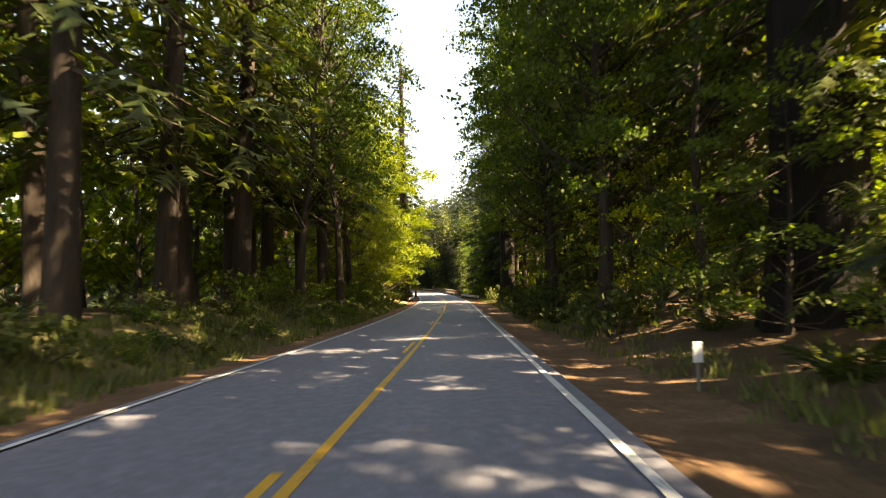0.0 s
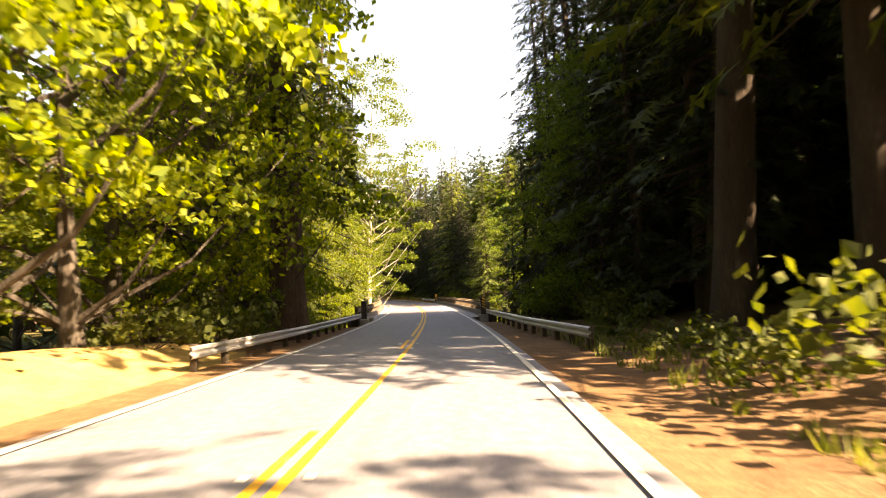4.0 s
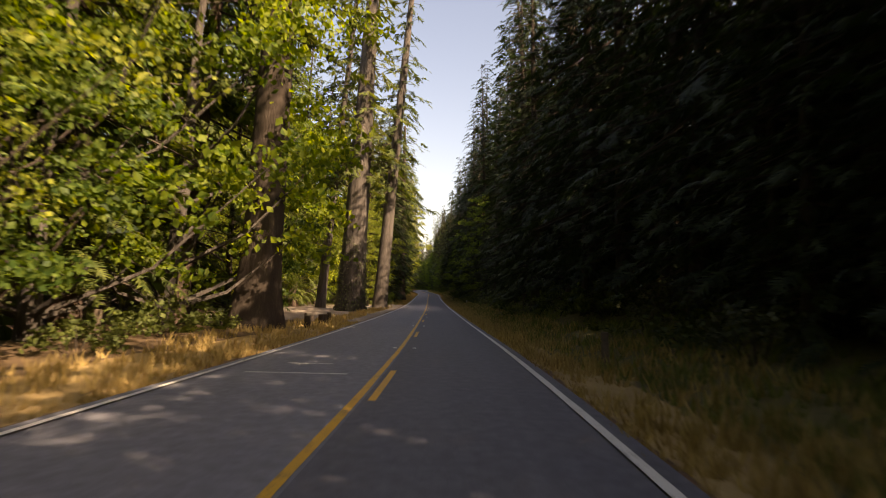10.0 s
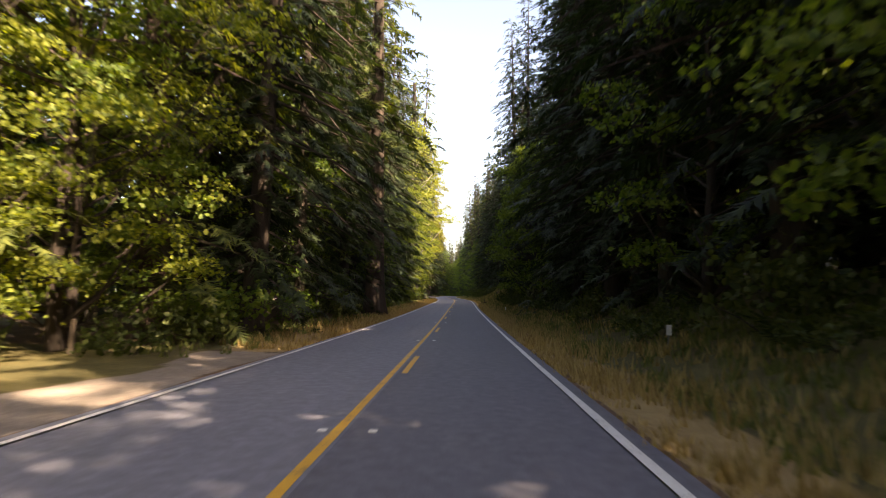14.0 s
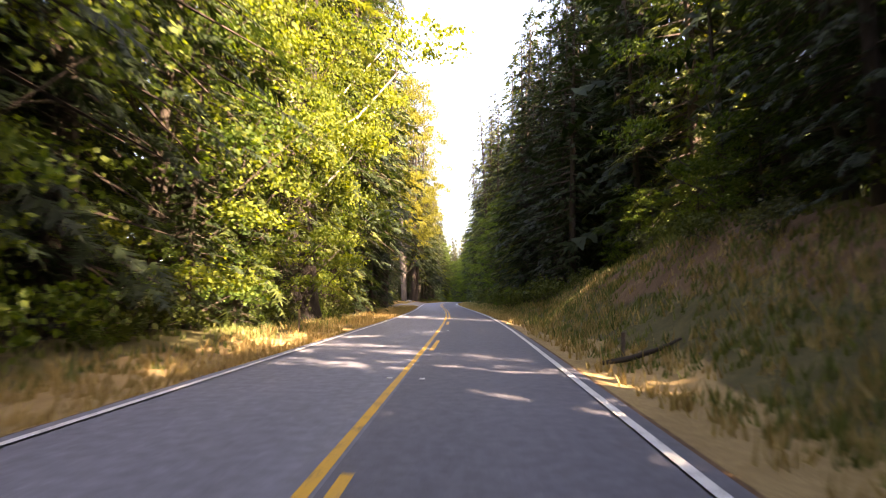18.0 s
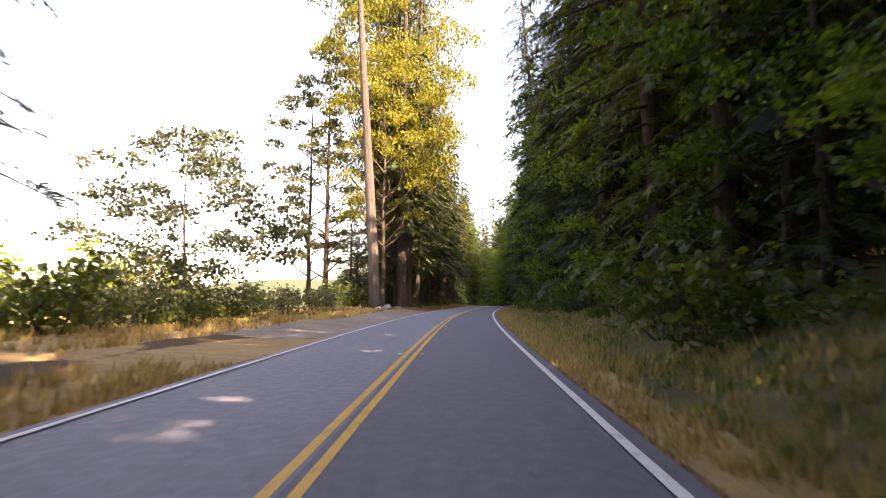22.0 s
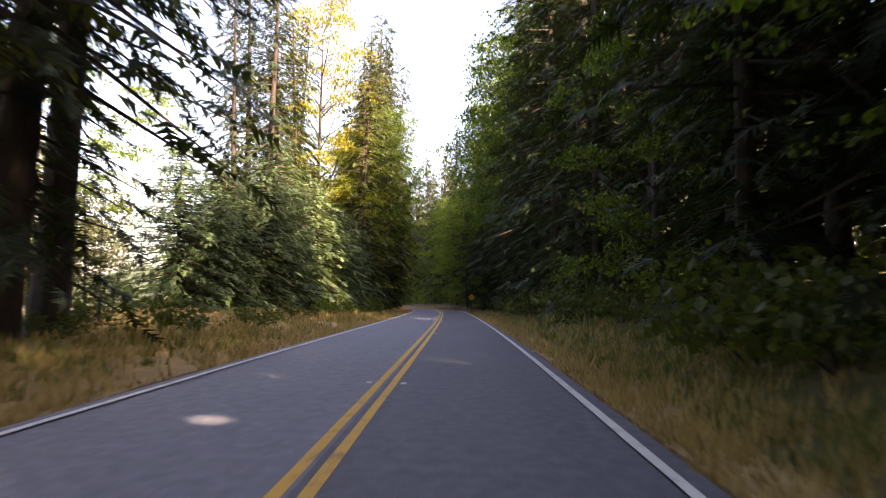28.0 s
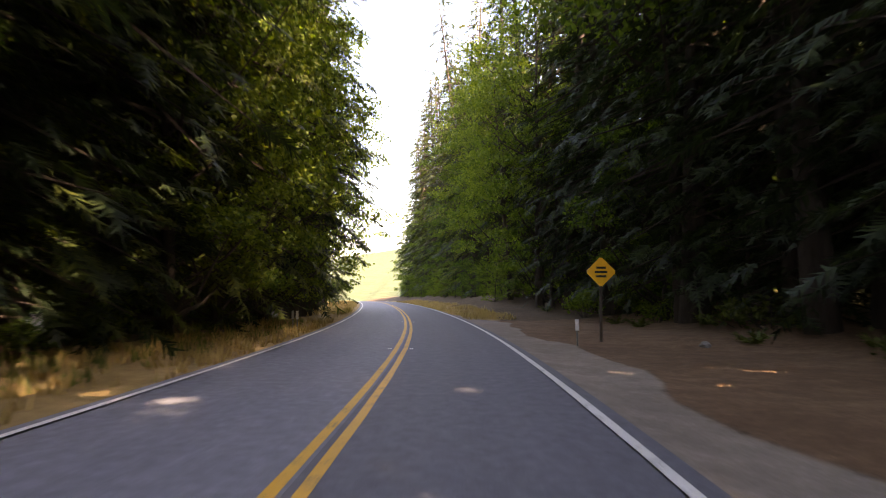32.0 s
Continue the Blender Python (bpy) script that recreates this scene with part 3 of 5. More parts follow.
def make_bush(key, name, label, seed, tall, wide, leaves, size, mat):
    rng, rnd = np.random.default_rng(seed), random.Random(seed)
    stems, cents = [], []
    for k in range(9):
        a, reach = k * 2.4, wide * rnd.uniform(0.25, 1.0)
        c = Vector((math.cos(a) * reach, math.sin(a) * reach, tall * rnd.uniform(0.35, 0.95) * (1.15 - 0.5 * reach / wide)))
        stems.append(tube([(math.cos(a) * 0.1, math.sin(a) * 0.1, -0.15), c * 0.55, c], [0.025, 0.018, 0.006], 3))
        cents.append(tuple(c))
    cents = np.array(cents)
    twigs = leaves // 6
    d = rng.normal(0, 1, (twigs, 3))
    d /= np.linalg.norm(d, axis=1, keepdims=True)
    tw = cents[rng.integers(0, 9, twigs)] + d * rng.uniform(0.3, 1, (twigs, 1)) * [wide * 0.42, wide * 0.42, tall * 0.28]
    tw[:, 2] = np.maximum(tw[:, 2], 0.06)
    pos = (tw[:, None, :] + rng.normal(0, size * 0.8, (twigs, 6, 3))).reshape(-1, 3)
    v, f = joined(stems)
    template(key, name, label, "bush", [("stemwork", mesh_of("stemwork", v, f, M["darkbark"])), ("leaves", triangles("leaves", leaf_tris(pos, size, rng), mat))])


def make_fern(key, seed, mat):
    rng = np.random.default_rng(seed)
    n = 16
    az = np.arange(n) * 2.4 + rng.uniform(-0.3, 0.3, n)
    t = fronds(np.tile([0, 0, 0.05], (n, 1)) + np.stack([np.cos(az), np.sin(az), 0 * az], 1) * 0.05, az, rng.uniform(0.4, 1.1, n), rng.uniform(0.7, 1.1, n), rng.uniform(0.35, 0.5, n), rng, 6)
    template(key, "fern", "green sword fern on the forest floor", "fern", [("fronds", triangles("fronds", t, mat))])


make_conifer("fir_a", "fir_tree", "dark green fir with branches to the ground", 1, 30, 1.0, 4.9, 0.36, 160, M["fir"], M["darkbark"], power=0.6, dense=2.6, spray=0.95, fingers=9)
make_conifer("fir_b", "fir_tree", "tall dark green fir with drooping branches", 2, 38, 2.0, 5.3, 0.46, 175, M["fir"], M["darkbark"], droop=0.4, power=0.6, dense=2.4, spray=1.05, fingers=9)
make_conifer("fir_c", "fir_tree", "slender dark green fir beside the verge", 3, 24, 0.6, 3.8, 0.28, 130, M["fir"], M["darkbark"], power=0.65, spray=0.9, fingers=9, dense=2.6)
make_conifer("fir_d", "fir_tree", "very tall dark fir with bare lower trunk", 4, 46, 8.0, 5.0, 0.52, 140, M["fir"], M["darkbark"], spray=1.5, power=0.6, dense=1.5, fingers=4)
make_conifer("young", "young_fir_tree", "young blue-green fir, dense and conical", 5, 15, 0.2, 6.2, 0.2, 220, M["firlit"], M["darkbark"], spray=0.95, power=0.6, dense=2.5, skirt=True, fingers=8)
# these two redwoods take darker bark, standing in for shade on their trunks
make_conifer("red_a", "redwood_tree", "tall coast redwood with a straight trunk", 6, 55, 11.0, 4.8, 0.66, 140, M["redneedle"], M["darkbark"], spray=1.6, droop=0.35, power=0.6, dense=1.5, fingers=4)
make_conifer("red_b", "redwood_tree", "slim coast redwood with sparse lower branches", 7, 44, 6.0, 4.2, 0.44, 135, M["redneedle"], M["darkbark"], spray=1.4, droop=0.3, power=0.6, dense=1.5, fingers=4)
make_conifer("red_c", "redwood_tree", "leafy second-growth redwood beside the road", 8, 32, 1.6, 4.8, 0.42, 160, M["redneedle"], M["redwood"], spray=0.95, droop=0.35, power=0.6, dense=2.5, fingers=9)
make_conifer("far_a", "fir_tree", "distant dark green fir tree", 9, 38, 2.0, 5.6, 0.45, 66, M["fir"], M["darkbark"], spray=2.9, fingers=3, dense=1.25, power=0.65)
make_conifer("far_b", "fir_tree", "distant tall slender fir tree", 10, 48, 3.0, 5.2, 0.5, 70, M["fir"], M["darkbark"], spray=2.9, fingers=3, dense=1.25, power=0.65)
make_conifer("far_r", "redwood_tree", "distant tall coast redwood tree", 18, 50, 8.0, 5.0, 0.6, 62, M["redneedle"], M["redwood"], spray=2.5, fingers=3, dense=1.1, power=0.6)
spray_, limb_ = conifer_crown(40, 34, 1.5, 5.0, 20, M["fir"], spray=4.6, fingers=2, dense=0.5, power=0.7)
pole_ = tube([(0, 0, -0.5), (0, 0, 33)], [0.45, 0.05], 5)
template("speck", "fir_tree", "distant dark green fir tree", "tree", [("trunk", mesh_of("trunk", pole_[0], pole_[1], M["darkbark"])), ("crown", spray_)])
make_broadleaf("far_m", "maple_tree", "distant yellow-green broadleaf tree", 19, 19, 5.2, 2.0, 1000, 0.7, M["maple"], M["greybark"], 0.22, 18, clump=1.5)
make_broadleaf("far_l", "broadleaf_tree", "distant green broadleaf tree", 20, 18, 5.0, 1.5, 1000, 0.7, M["green"], M["darkbark"], 0.22, 18, clump=1.5)
make_broadleaf("maple_a", "maple_tree", "bigleaf maple with yellow-green leaves", 11, 20, 5.4, 2.0, 9500, 0.21, M["maple"], M["greybark"], 0.24, 20, clump=1.5)
make_broadleaf("maple_b", "maple_tree", "spreading maple with bright leaves", 12, 13, 4.4, 1.2, 6600, 0.19, M["maple"], M["greybark"], 0.2, 18, 0.15, clump=1.4)
make_broadleaf("maple_n", "maple_tree", "broad maple with dense small yellow-green leaves", 31, 20, 5.4, 1.6, 14300, 0.16, M["alderleaf"], M["darkbark"], 0.24, 24, clump=1.5)
make_broadleaf("high_a", "broadleaf_tree", "tall broadleaf tree arching over the road", 33, 25, 5.2, 7.5, 11200, 0.20, M["green"], M["darkbark"], 0.26, 24, clump=1.6)
make_broadleaf("leafy_a", "broadleaf_tree", "leafy green roadside tree", 13, 19, 4.8, 1.5, 8500, 0.21, M["green"], M["darkbark"], 0.22, 20, clump=1.4)
make_broadleaf("leafy_b", "broadleaf_tree", "bushy green broadleaf tree", 14, 10, 3.6, 0.8, 5400, 0.17, M["green"], M["darkbark"], 0.15, 16, clump=1.25)
make_broadleaf("alder_a", "alder_tree", "slim alder with a pale leaning trunk", 15, 19, 4.4, 3.6, 8800, 0.16, M["green"], M["palebark"], 0.15, 18, 0.12, clump=1.2)
make_broadleaf("oak", "oak_tree", "open-crowned tree with clustered leaves", 16, 21, 4.0, 4.0, 4400, 0.25, M["greyleaf"], M["darkbark"], 0.24, 22, clump=1.0)
make_broadleaf("scrub", "scrub_tree", "thin grey-green scrubby tree", 17, 7.5, 3.6, 0.5, 8600, 0.16, M["greyleaf"], M["greybark"], 0.09, 22, clump=1.15)
# crown starts high, so the golden colour stays where sun would reach
make_broadleaf("gold_a", "maple_tree", "broad tree with leaves coloured golden for warm sun", 34, 22, 5.2, 6.5, 15300, 0.16, M["sungold"], M["darkbark"], 0.26, 24, clump=1.4)
make_broadleaf("alder_b", "alder_tree", "big alder with a pale trunk and layered green leaves", 35, 21, 4.6, 4.5, 13900, 0.15, M["alderleaf"], M["palebark"], 0.19, 24, 0.10, clump=1.2)
make_broadleaf("pale_a", "willow_tree", "small pale green tree by the creek", 36, 9, 2.6, 0.6, 3600, 0.15, M["maple"], M["greybark"], 0.10, 16, clump=1.0)
make_conifer("sun_a", "fir_tree", "fir coloured yellow-green for sunlight, with layered branches", 37, 26, 1.0, 5.0, 0.34, 170, M["sunfir"], M["darkbark"], power=0.7, dense=1.9, spray=1.2, fingers=6)
make_conifer("sun_b", "fir_tree", "broad fir coloured yellow-green for sunlight", 38, 24, 0.8, 5.6, 0.34, 170, M["sunfir"], M["darkbark"], power=0.65, dense=1.8, spray=1.25, fingers=6, droop=0.35)
make_bush("bush_a", "bush", "dense dark green roadside bush", 21, 1.7, 1.5, 460, 0.21, M["brush"])
make_bush("bush_b", "bush", "low spreading green bush", 22, 1.0, 1.3, 340, 0.18, M["brush"])
make_bush("bush_c", "bush", "leafy light green bush", 23, 2.3, 1.6, 460, 0.22, M["green"])
make_bush("bush_d", "bush", "grey-green dusty bush on the verge", 24, 1.3, 1.2, 360, 0.15, M["greyleaf"])
make_bush("bush_gold", "bush", "small dry golden bush at the road edge", 26, 0.8, 0.9, 420, 0.12, M["drygrass"])
make_fern("fern", 25, M["brush"])


# ---- ground ----
def ribbon(name, stations, offs, height, slots, slot_at=None, uv=False):
    """A sheet laid along the road: stations along it, offs across it, height(s, off) above the road's line."""
    S_, O_ = np.meshgrid(stations, offs, indexing="ij")
    x, y = plan(S_, O_)
    z = road_z(S_) + height(S_, O_)
    ns, no = S_.shape
    verts = np.stack([x, y, z], -1).reshape(-1, 3)
    i, j = np.meshgrid(np.arange(ns - 1), np.arange(no - 1), indexing="ij")
    q = np.stack([i * no + j, i * no + j + 1, (i + 1) * no + j + 1, (i + 1) * no + j], -1).reshape(-1, 4)
    me = bpy.data.meshes.new(name)
    me.from_pydata(verts.tolist(), [], q.tolist())
    for m_ in slots:
        me.materials.append(m_)
    if slot_at is not None:
        sm, om = (S_[:-1, :-1] + S_[1:, 1:]) / 2, (O_[:-1, :-1] + O_[1:, 1:]) / 2
        me.polygons.foreach_set("material_index", slot_at(sm, om).astype(np.int32).ravel())
    if uv:
        layer = me.uv_layers.new(name="UVMap")
        idx = np.zeros(len(me.loops), np.int32)
        me.loops.foreach_get("vertex_index", idx)
        flat = np.stack([O_, S_], -1).reshape(-1, 2)[idx]
        layer.data.foreach_set("uv", flat.astype(np.float32).ravel())
    me.polygons.foreach_set("use_smooth", [True] * len(me.polygons))
    me.update()
    return new(name, me)


def cover(s, off):
    """What lies on the ground: 0 forest floor, 1 straw, 2 gravel, 3 brown litter."""
    wob = np.sin(s * 0.9) * 0.25 + np.sin(s * 0.37 + 2) * 0.4 + np.sin(s * 2.3 + off) * 0.15
    c = np.zeros(s.shape)
    c[(off > 20) | (off < -24)] = 4
    c[(off < -26) & (s > 425) & (s < 700)] = 1
    edge = np.interp(s, [0, 90, 165, 185, 350, 365, 400, 560, 600, 860], [4.2, 4.6, 5.0, 6.6, 6.8, 9.0, 7.0, 6.6, 7.0, 7.0]) - 0.9 * (off > 0)
    c[(np.abs(off) < edge + wob) & (s > 165)] = 1
    c[(np.abs(off) < 5.6 + wob) & (s <= 110)] = 3
    c[(off < -5.0 + 0.5 * wob) & (off > -9) & (s <= 74)] = 4
    c[(off > 3.2) & (off > 4.9 + 0.6 * wob) & (off < 11 + wob) & (s > 180) & (s < 645)] = 4
    c[(off < -6.0 - 0.5 * wob) & (off > -9) & (s > 290) & (s < 440)] = 4
    c[(off < -3.2) & (off > -17 + 2 * wob) & (s > 228) & (s < 293)] = 2
    c[(off < -6.2 + wob) & (off > -17) & (s > 279) & (s < 294)] = 4
    c[(off < -5.2 + 0.5 * wob) & (off > -6.8) & (s > 228) & (s < 276)] = 1
    c[(off < -3.2) & (off > -8.2 + wob) & (s > 464) & (s < 516)] = 2
    c[(off < -8.2 + wob) & (off > -70) & (s > 440) & (s < 512)] = 1
    c[(off < -3.2) & (off > -9 + wob) & (s >= 512) & (s < 537)] = 3
    c[(off < -4) & (off > -60) & (s > 575) & (s < 614)] = 1
    c[(off < -62) & (off > -98) & (s > 480) & (s < 660)] = 2
    c[(off > 3.3) & (off < 18 + wob) & (s > 643) & (s < 682)] = 3
    c[(off > 3.3) & (off < 5.3 + wob) & (s > 640) & (s < 690)] = 2
    c[(off > 3.3) & (off < 9 + wob) & (s > 60) & (s < 86)] = 3
    c[(off > 4.6) & (off < 12) & (s > 355) & (s < 402)] = 4
    c[(off > 7.6 + wob) & (off < 10.6 + wob) & (s > 368) & (s < 394)] = 3
    c[(off > 4.2) & (off < 5.6 + wob) & (s > 360) & (s < 398)] = 1
    c[(off < -4.8) & (off > -12) & (s > 74) & (s < 92)] = 1
    c[(off > 3.2) & (off < 3.62 + 0.2 * wob) & (s > 172) & (s < 640)] = 3
    c[(off < -3.2) & (off > -3.9 - 0.3 * wob) & (s > 165) & (s < 640)] = 3
    return c


offs = [-140, -100, -70, -50, -38, -30, -25, -21, -18, -16, -14.5, -13, -12, -11, -10, -9.2, -8.5, -7.9, -7.3, -6.7, -6.2, -5.7, -5.2, -4.8, -4.4, -4.05, -3.75, -3.5, -3.3, -3.0]
offs = np.array(offs + [-1.5, 0, 1.5] + [-v for v in reversed(offs)])
ground = ribbon("ground", np.arange(-60, 861, 1.0), offs, ground_up, [SOIL, M["hills"]])
S_, O_ = np.meshgrid(np.arange(-60, 861, 1.0), offs, indexing="ij")
what = cover(S_, O_)
for k, mask in enumerate(("straw", "gravel", "litter", "weeds")):
    w = (what == k + 1) * 1.0
    w[1:-1] = (w[:-2] + 2 * w[1:-1] + w[2:]) / 4
    ground.data.attributes.new(mask, "FLOAT", "POINT").data.foreach_set("value", w.astype(np.float32).ravel())
bm = bmesh.new()
bm.from_mesh(ground.data)
rim = [e for e in bm.edges if e.is_boundary]
far = {}
for v in {v for e in rim for v in e.verts}:
    d = Vector((v.co.x + 90, v.co.y - 400, 0)).normalized()
    far[v] = bm.verts.new(Vector((-90, 400, 95 + 45 * math.sin(7 * math.atan2(d.y, d.x)) + 20 * math.sin(17 * math.atan2(d.y, d.x)))) + d * 2300)
for e in rim:
    a, b = e.verts
    bm.faces.new((a, b, far[b], far[a])).material_index = 1
bmesh.ops.recalc_face_normals(bm, faces=bm.faces)
if sum(f.normal.z for f in bm.faces) < 0:
    bmesh.ops.reverse_faces(bm, faces=bm.faces)
bm.to_mesh(ground.data)
bm.free()
tagged(ground, "forest floor with dry straw verges and gravel turnouts", "ground", "", "structure")

# ---- road ----
LEFT_EDGE, RIGHT_EDGE = 3.26, 3.16


stations = np.arange(-60, 861, 2.0)
rl = ribbon("road", stations, np.array([-3.56, -2.5, -1.2, 0.1]), lambda s, o: 0 * s + np.where(o < -3.5, -0.03, 0), [M["road_old"]], uv=True)
rr = ribbon("road", stations, np.array([0.1, 1.2, 2.4, 3.46]), lambda s, o: 0 * s + np.where(o > 3.4, -0.03, 0), [M["road_old"], M["road_new"]], lambda s, o: (s > 172) * 1, uv=True)
tagged(rl, "weathered grey asphalt lane with faint tyre tracks", "road", "", "structure")
tagged(rr, "dark asphalt lane with faint tyre tracks", "road", "", "structure")


def stripe(name, label, s0, s1, off, wide, mat, ragged=0.006):
    n = max(2, int((s1 - s0) / 1.5) + 1)
    st = np.linspace(s0, s1, n)
    rnd = np.random.default_rng(int(abs(s0 * 7 + off * 31)))
    ob = ribbon(name, st, np.array([off - wide / 2, off + wide / 2]), lambda s, o: 0.005 + 0 * s, [mat], uv=True)
    jit = rnd.uniform(-ragged, ragged, len(ob.data.vertices))
    a = heading(s0)
    for v, j in zip(ob.data.vertices, jit):
        v.co.x += j * math.cos(a)
        v.co.y += j * math.sin(a)
    return tagged(ob, label, "road marking", "", "structure")


stripe("edge_line", "worn white edge line", -60, 170, -LEFT_EDGE, 0.10, M["white"])
stripe("edge_line", "white edge line", 170, 860, -LEFT_EDGE, 0.10, M["white"])
stripe("edge_line", "worn white edge line", -60, 170, RIGHT_EDGE, 0.12, M["white"])
stripe("edge_line", "bright white edge line", 170, 860, RIGHT_EDGE, 0.125, M["white"])
# oncoming side solid from the bridge on; this side solid before it and after the passing stretch
stripe("centre_line", "solid yellow centre line", 95, 860, 0.0, 0.12, M["yellow"])
stripe("centre_line", "solid yellow centre line", -60, 165, 0.22, 0.12, M["yellow"])
stripe("centre_line", "solid yellow centre line", 398, 860, 0.24, 0.12, M["yellow"])
for k in range(-2, 7):
    stripe("centre_dash", "broken yellow centre line dash", 1.5 + 14.63 * k, 5.2 + 14.63 * k, 0.0, 0.12, M["yellow"])
DASH = 198.9
for k in range(15):
    stripe("centre_dash", "broken yellow centre line dash", DASH + 14.63 * k, DASH + 3.66 + 14.63 * k, 0.24, 0.12, M["yellow"])

# ---- bridge ----
B0, B1 = 114.5, 169.3
deck = ribbon("bridge_deck", np.arange(B0 - 1, B1 + 1.1, 1.0), np.array([-5.22, -5.2, -4.30, -4.27, -3.7, 3.6, 4.27, 4.30, 5.2, 5.22]),
              lambda s, o: np.select([np.abs(o) > 5.21, (o > 4.29) | (o < -4.29)], [-0.9 + 0 * s, 0.26 + 0 * s], -0.035 + 0 * s),
              [M["shadeconcrete"], M["road_old"]], lambda s, o: (np.abs(o) < 4.2) * 1, uv=True)
tagged(deck, "concrete bridge deck with raised kerbs", "bridge", "", "structure")
for side in (-1, 1):
    g = ribbon("bridge_girder", np.arange(B0 - 1, B1 + 1.1, 2.0), np.array([side * 4.0, side * 4.01, side * 4.59, side * 4.6]), lambda s, o: np.where((np.abs(o) > 4.005) & (np.abs(o) < 4.595), -1.7, -0.5) + 0 * s, [M["concrete"]])
    tagged(g, "concrete girder under the bridge", "bridge", "", "structure")


def along(name, s0, s1, off, profile, mat, step=1.0, closed=True):
    """A bar of the given (off, up) profile drawn along the road."""
    st = np.linspace(s0, s1, max(2, int((s1 - s0) / step) + 1))
    verts, faces, n = [], [], len(profile)
    for s in st:
        o = off(s) if callable(off) else off
        for dx, up in profile:
            x, y = plan(s, o + dx)
            verts.append((float(x), float(y), float(road_z(s) + up)))
    for i in range(len(st) - 1):
        for k in range(n if closed else n - 1):
            j = (k + 1) % n
            faces.append((i * n + k, i * n + j, (i + 1) * n + j, (i + 1) * n + k))
    if closed:
        faces += [tuple(range(n)), tuple(reversed(range((len(st) - 1) * n, len(st) * n)))]
    me = mesh_of(name, verts, faces, mat)
    bm = bmesh.new()
    bm.from_mesh(me)
    bmesh.ops.recalc_face_normals(bm, faces=bm.faces)
    bm.to_mesh(me)
    bm.free()
    return me


def bridge_rail(side, label):
    root = tagged(new("bridge_railing"), label, "railing")
    base = on_road(B0, side * 4.9)
    root.location = base
    inv = Matrix.Translation(-base)
    w = -0.075 * side
    beam = 5.8
    s = B0
    while s < B1 - 0.5:
        e = min(s + beam, B1)
        me = along("rail", s + 0.012, e - 0.012, side * 4.66, [(w, 0.64), (w, 0.85), (w * 0.8, 0.87), (-w * 0.8, 0.87), (-w, 0.85), (-w, 0.64)], M["timber"])
        me.transform(inv)
        part("rail", me, root, "weathered timber rail")
        s = e
    post = box_mesh("post", 0.22, 0.24, 0.66, M["timber"], 0.015)
    cap = box_mesh("cap", 0.25, 0.28, 0.09, M["timber"], 0.02)
    pipe = along("pipe", B0 + 0.5, B1 - 0.5, side * 5.12, [(-0.03, 0.30), (-0.015, 0.325), (0.015, 0.325), (0.03, 0.30), (0.015, 0.275), (-0.015, 0.275)], M["zinc"])
    pipe.transform(inv)
    part("pipe", pipe, root, "thin grey conduit along the kerb")
    s = B0 + 0.9
    while s < B1 - 0.2:
        p = part("post", post, root)
        p.matrix_basis = inv @ Matrix.Translation(on_road(s, side * 4.85, 0.255)) @ Matrix.Rotation(float(heading(s)), 4, "Z")
        c = part("cap", cap, p)
        c.location = (0, 0, 0.655)
        s += 1.93
    return root


bridge_rail(-1, "weathered timber bridge railing on short posts")
bridge_rail(1, "sunlit timber bridge railing on short posts")


def end_post(s, off, striped):
    root = tagged(new("bridge_end_post"), "thick dark timber post at the bridge end", "post")
    root.matrix_basis = Matrix.Translation(on_road(s, off, -0.6)) @ Matrix.Rotation(float(heading(s)), 4, "Z")
    part("post", box_mesh("post", 0.36, 0.36, 2.0, M["darktimber"], 0.03), root)
    part("base", box_mesh("base", 0.6, 0.7, 0.75, M["concrete"], 0.04), root, "concrete footing")
    if striped:
        panel = part("panel", box_mesh("panel", 0.30, 0.016, 0.86, M["black"], 0.003, (0, -0.195, 1.12)), root, "striped warning panel")
        for k in range(4):
            b = part("stripe", box_mesh("stripe", 0.26, 0.008, 0.085, M["signyellow"], 0.002), panel)
            b.matrix_basis = Matrix.Translation((0, -0.207, 1.22 + 0.2 * k)) @ Matrix.Rotation(radians(32), 4, "Y")


for a in ((B0 - 1.2, -4.05, False), (B0 - 1.2, 4.3, True), (B1 + 0.4, -4.5, False), (B1 + 0.4, 4.7, False)):
    end_post(*a)
for off in (-3.72,):
    kb = tagged(new("kerb_end"), "pale concrete block ending the bridge kerb", "kerb")
    kb.matrix_basis = Matrix.Translation(on_road(B0 - 0.5, off, -0.08)) @ Matrix.Rotation(float(heading(B0)), 4, "Z")
    part("block", box_mesh("block", 0.5, 0.9, 0.34, M["concrete"], 0.05), kb)


# ---- guard rails ----
def guard_rail(s0, s1, off, side, label):
    """W-beam on timber posts; side: +1 when the road lies to its left."""
    f = off if callable(off) else (lambda s: off)
    root = tagged(new("guard_rail"), label, "guard rail")
    base = on_road(s0, f(s0))
    root.location = base
    inv = Matrix.Translation(-base)
    d = -side
    prof = [(0, 0.52), (0.07 * d, 0.49), (0.08 * d, 0.43), (0.01 * d, 0.38), (0.01 * d, 0.34), (0.08 * d, 0.29), (0.07 * d, 0.23), (0, 0.20)]
    prof = prof + [(x - 0.012 * d, u) for x, u in reversed(prof)]
    me = along("beam", s0, s1, f, prof, M["zinc"], 0.8)
    me.transform(inv)
    part("beam", me, root, "galvanised W-shaped beam")
    post = box_mesh("post", 0.15, 0.2, 1.10, M["darktimber"], 0.01)
    s = s0 + 0.5
    while s < s1:
        p = part("post", post, root)
        p.matrix_basis = inv @ Matrix.Translation(on_road(s, f(s) + side * 0.13, -0.55)) @ Matrix.Rotation(float(heading(s)), 4, "Z")
        s += 1.905


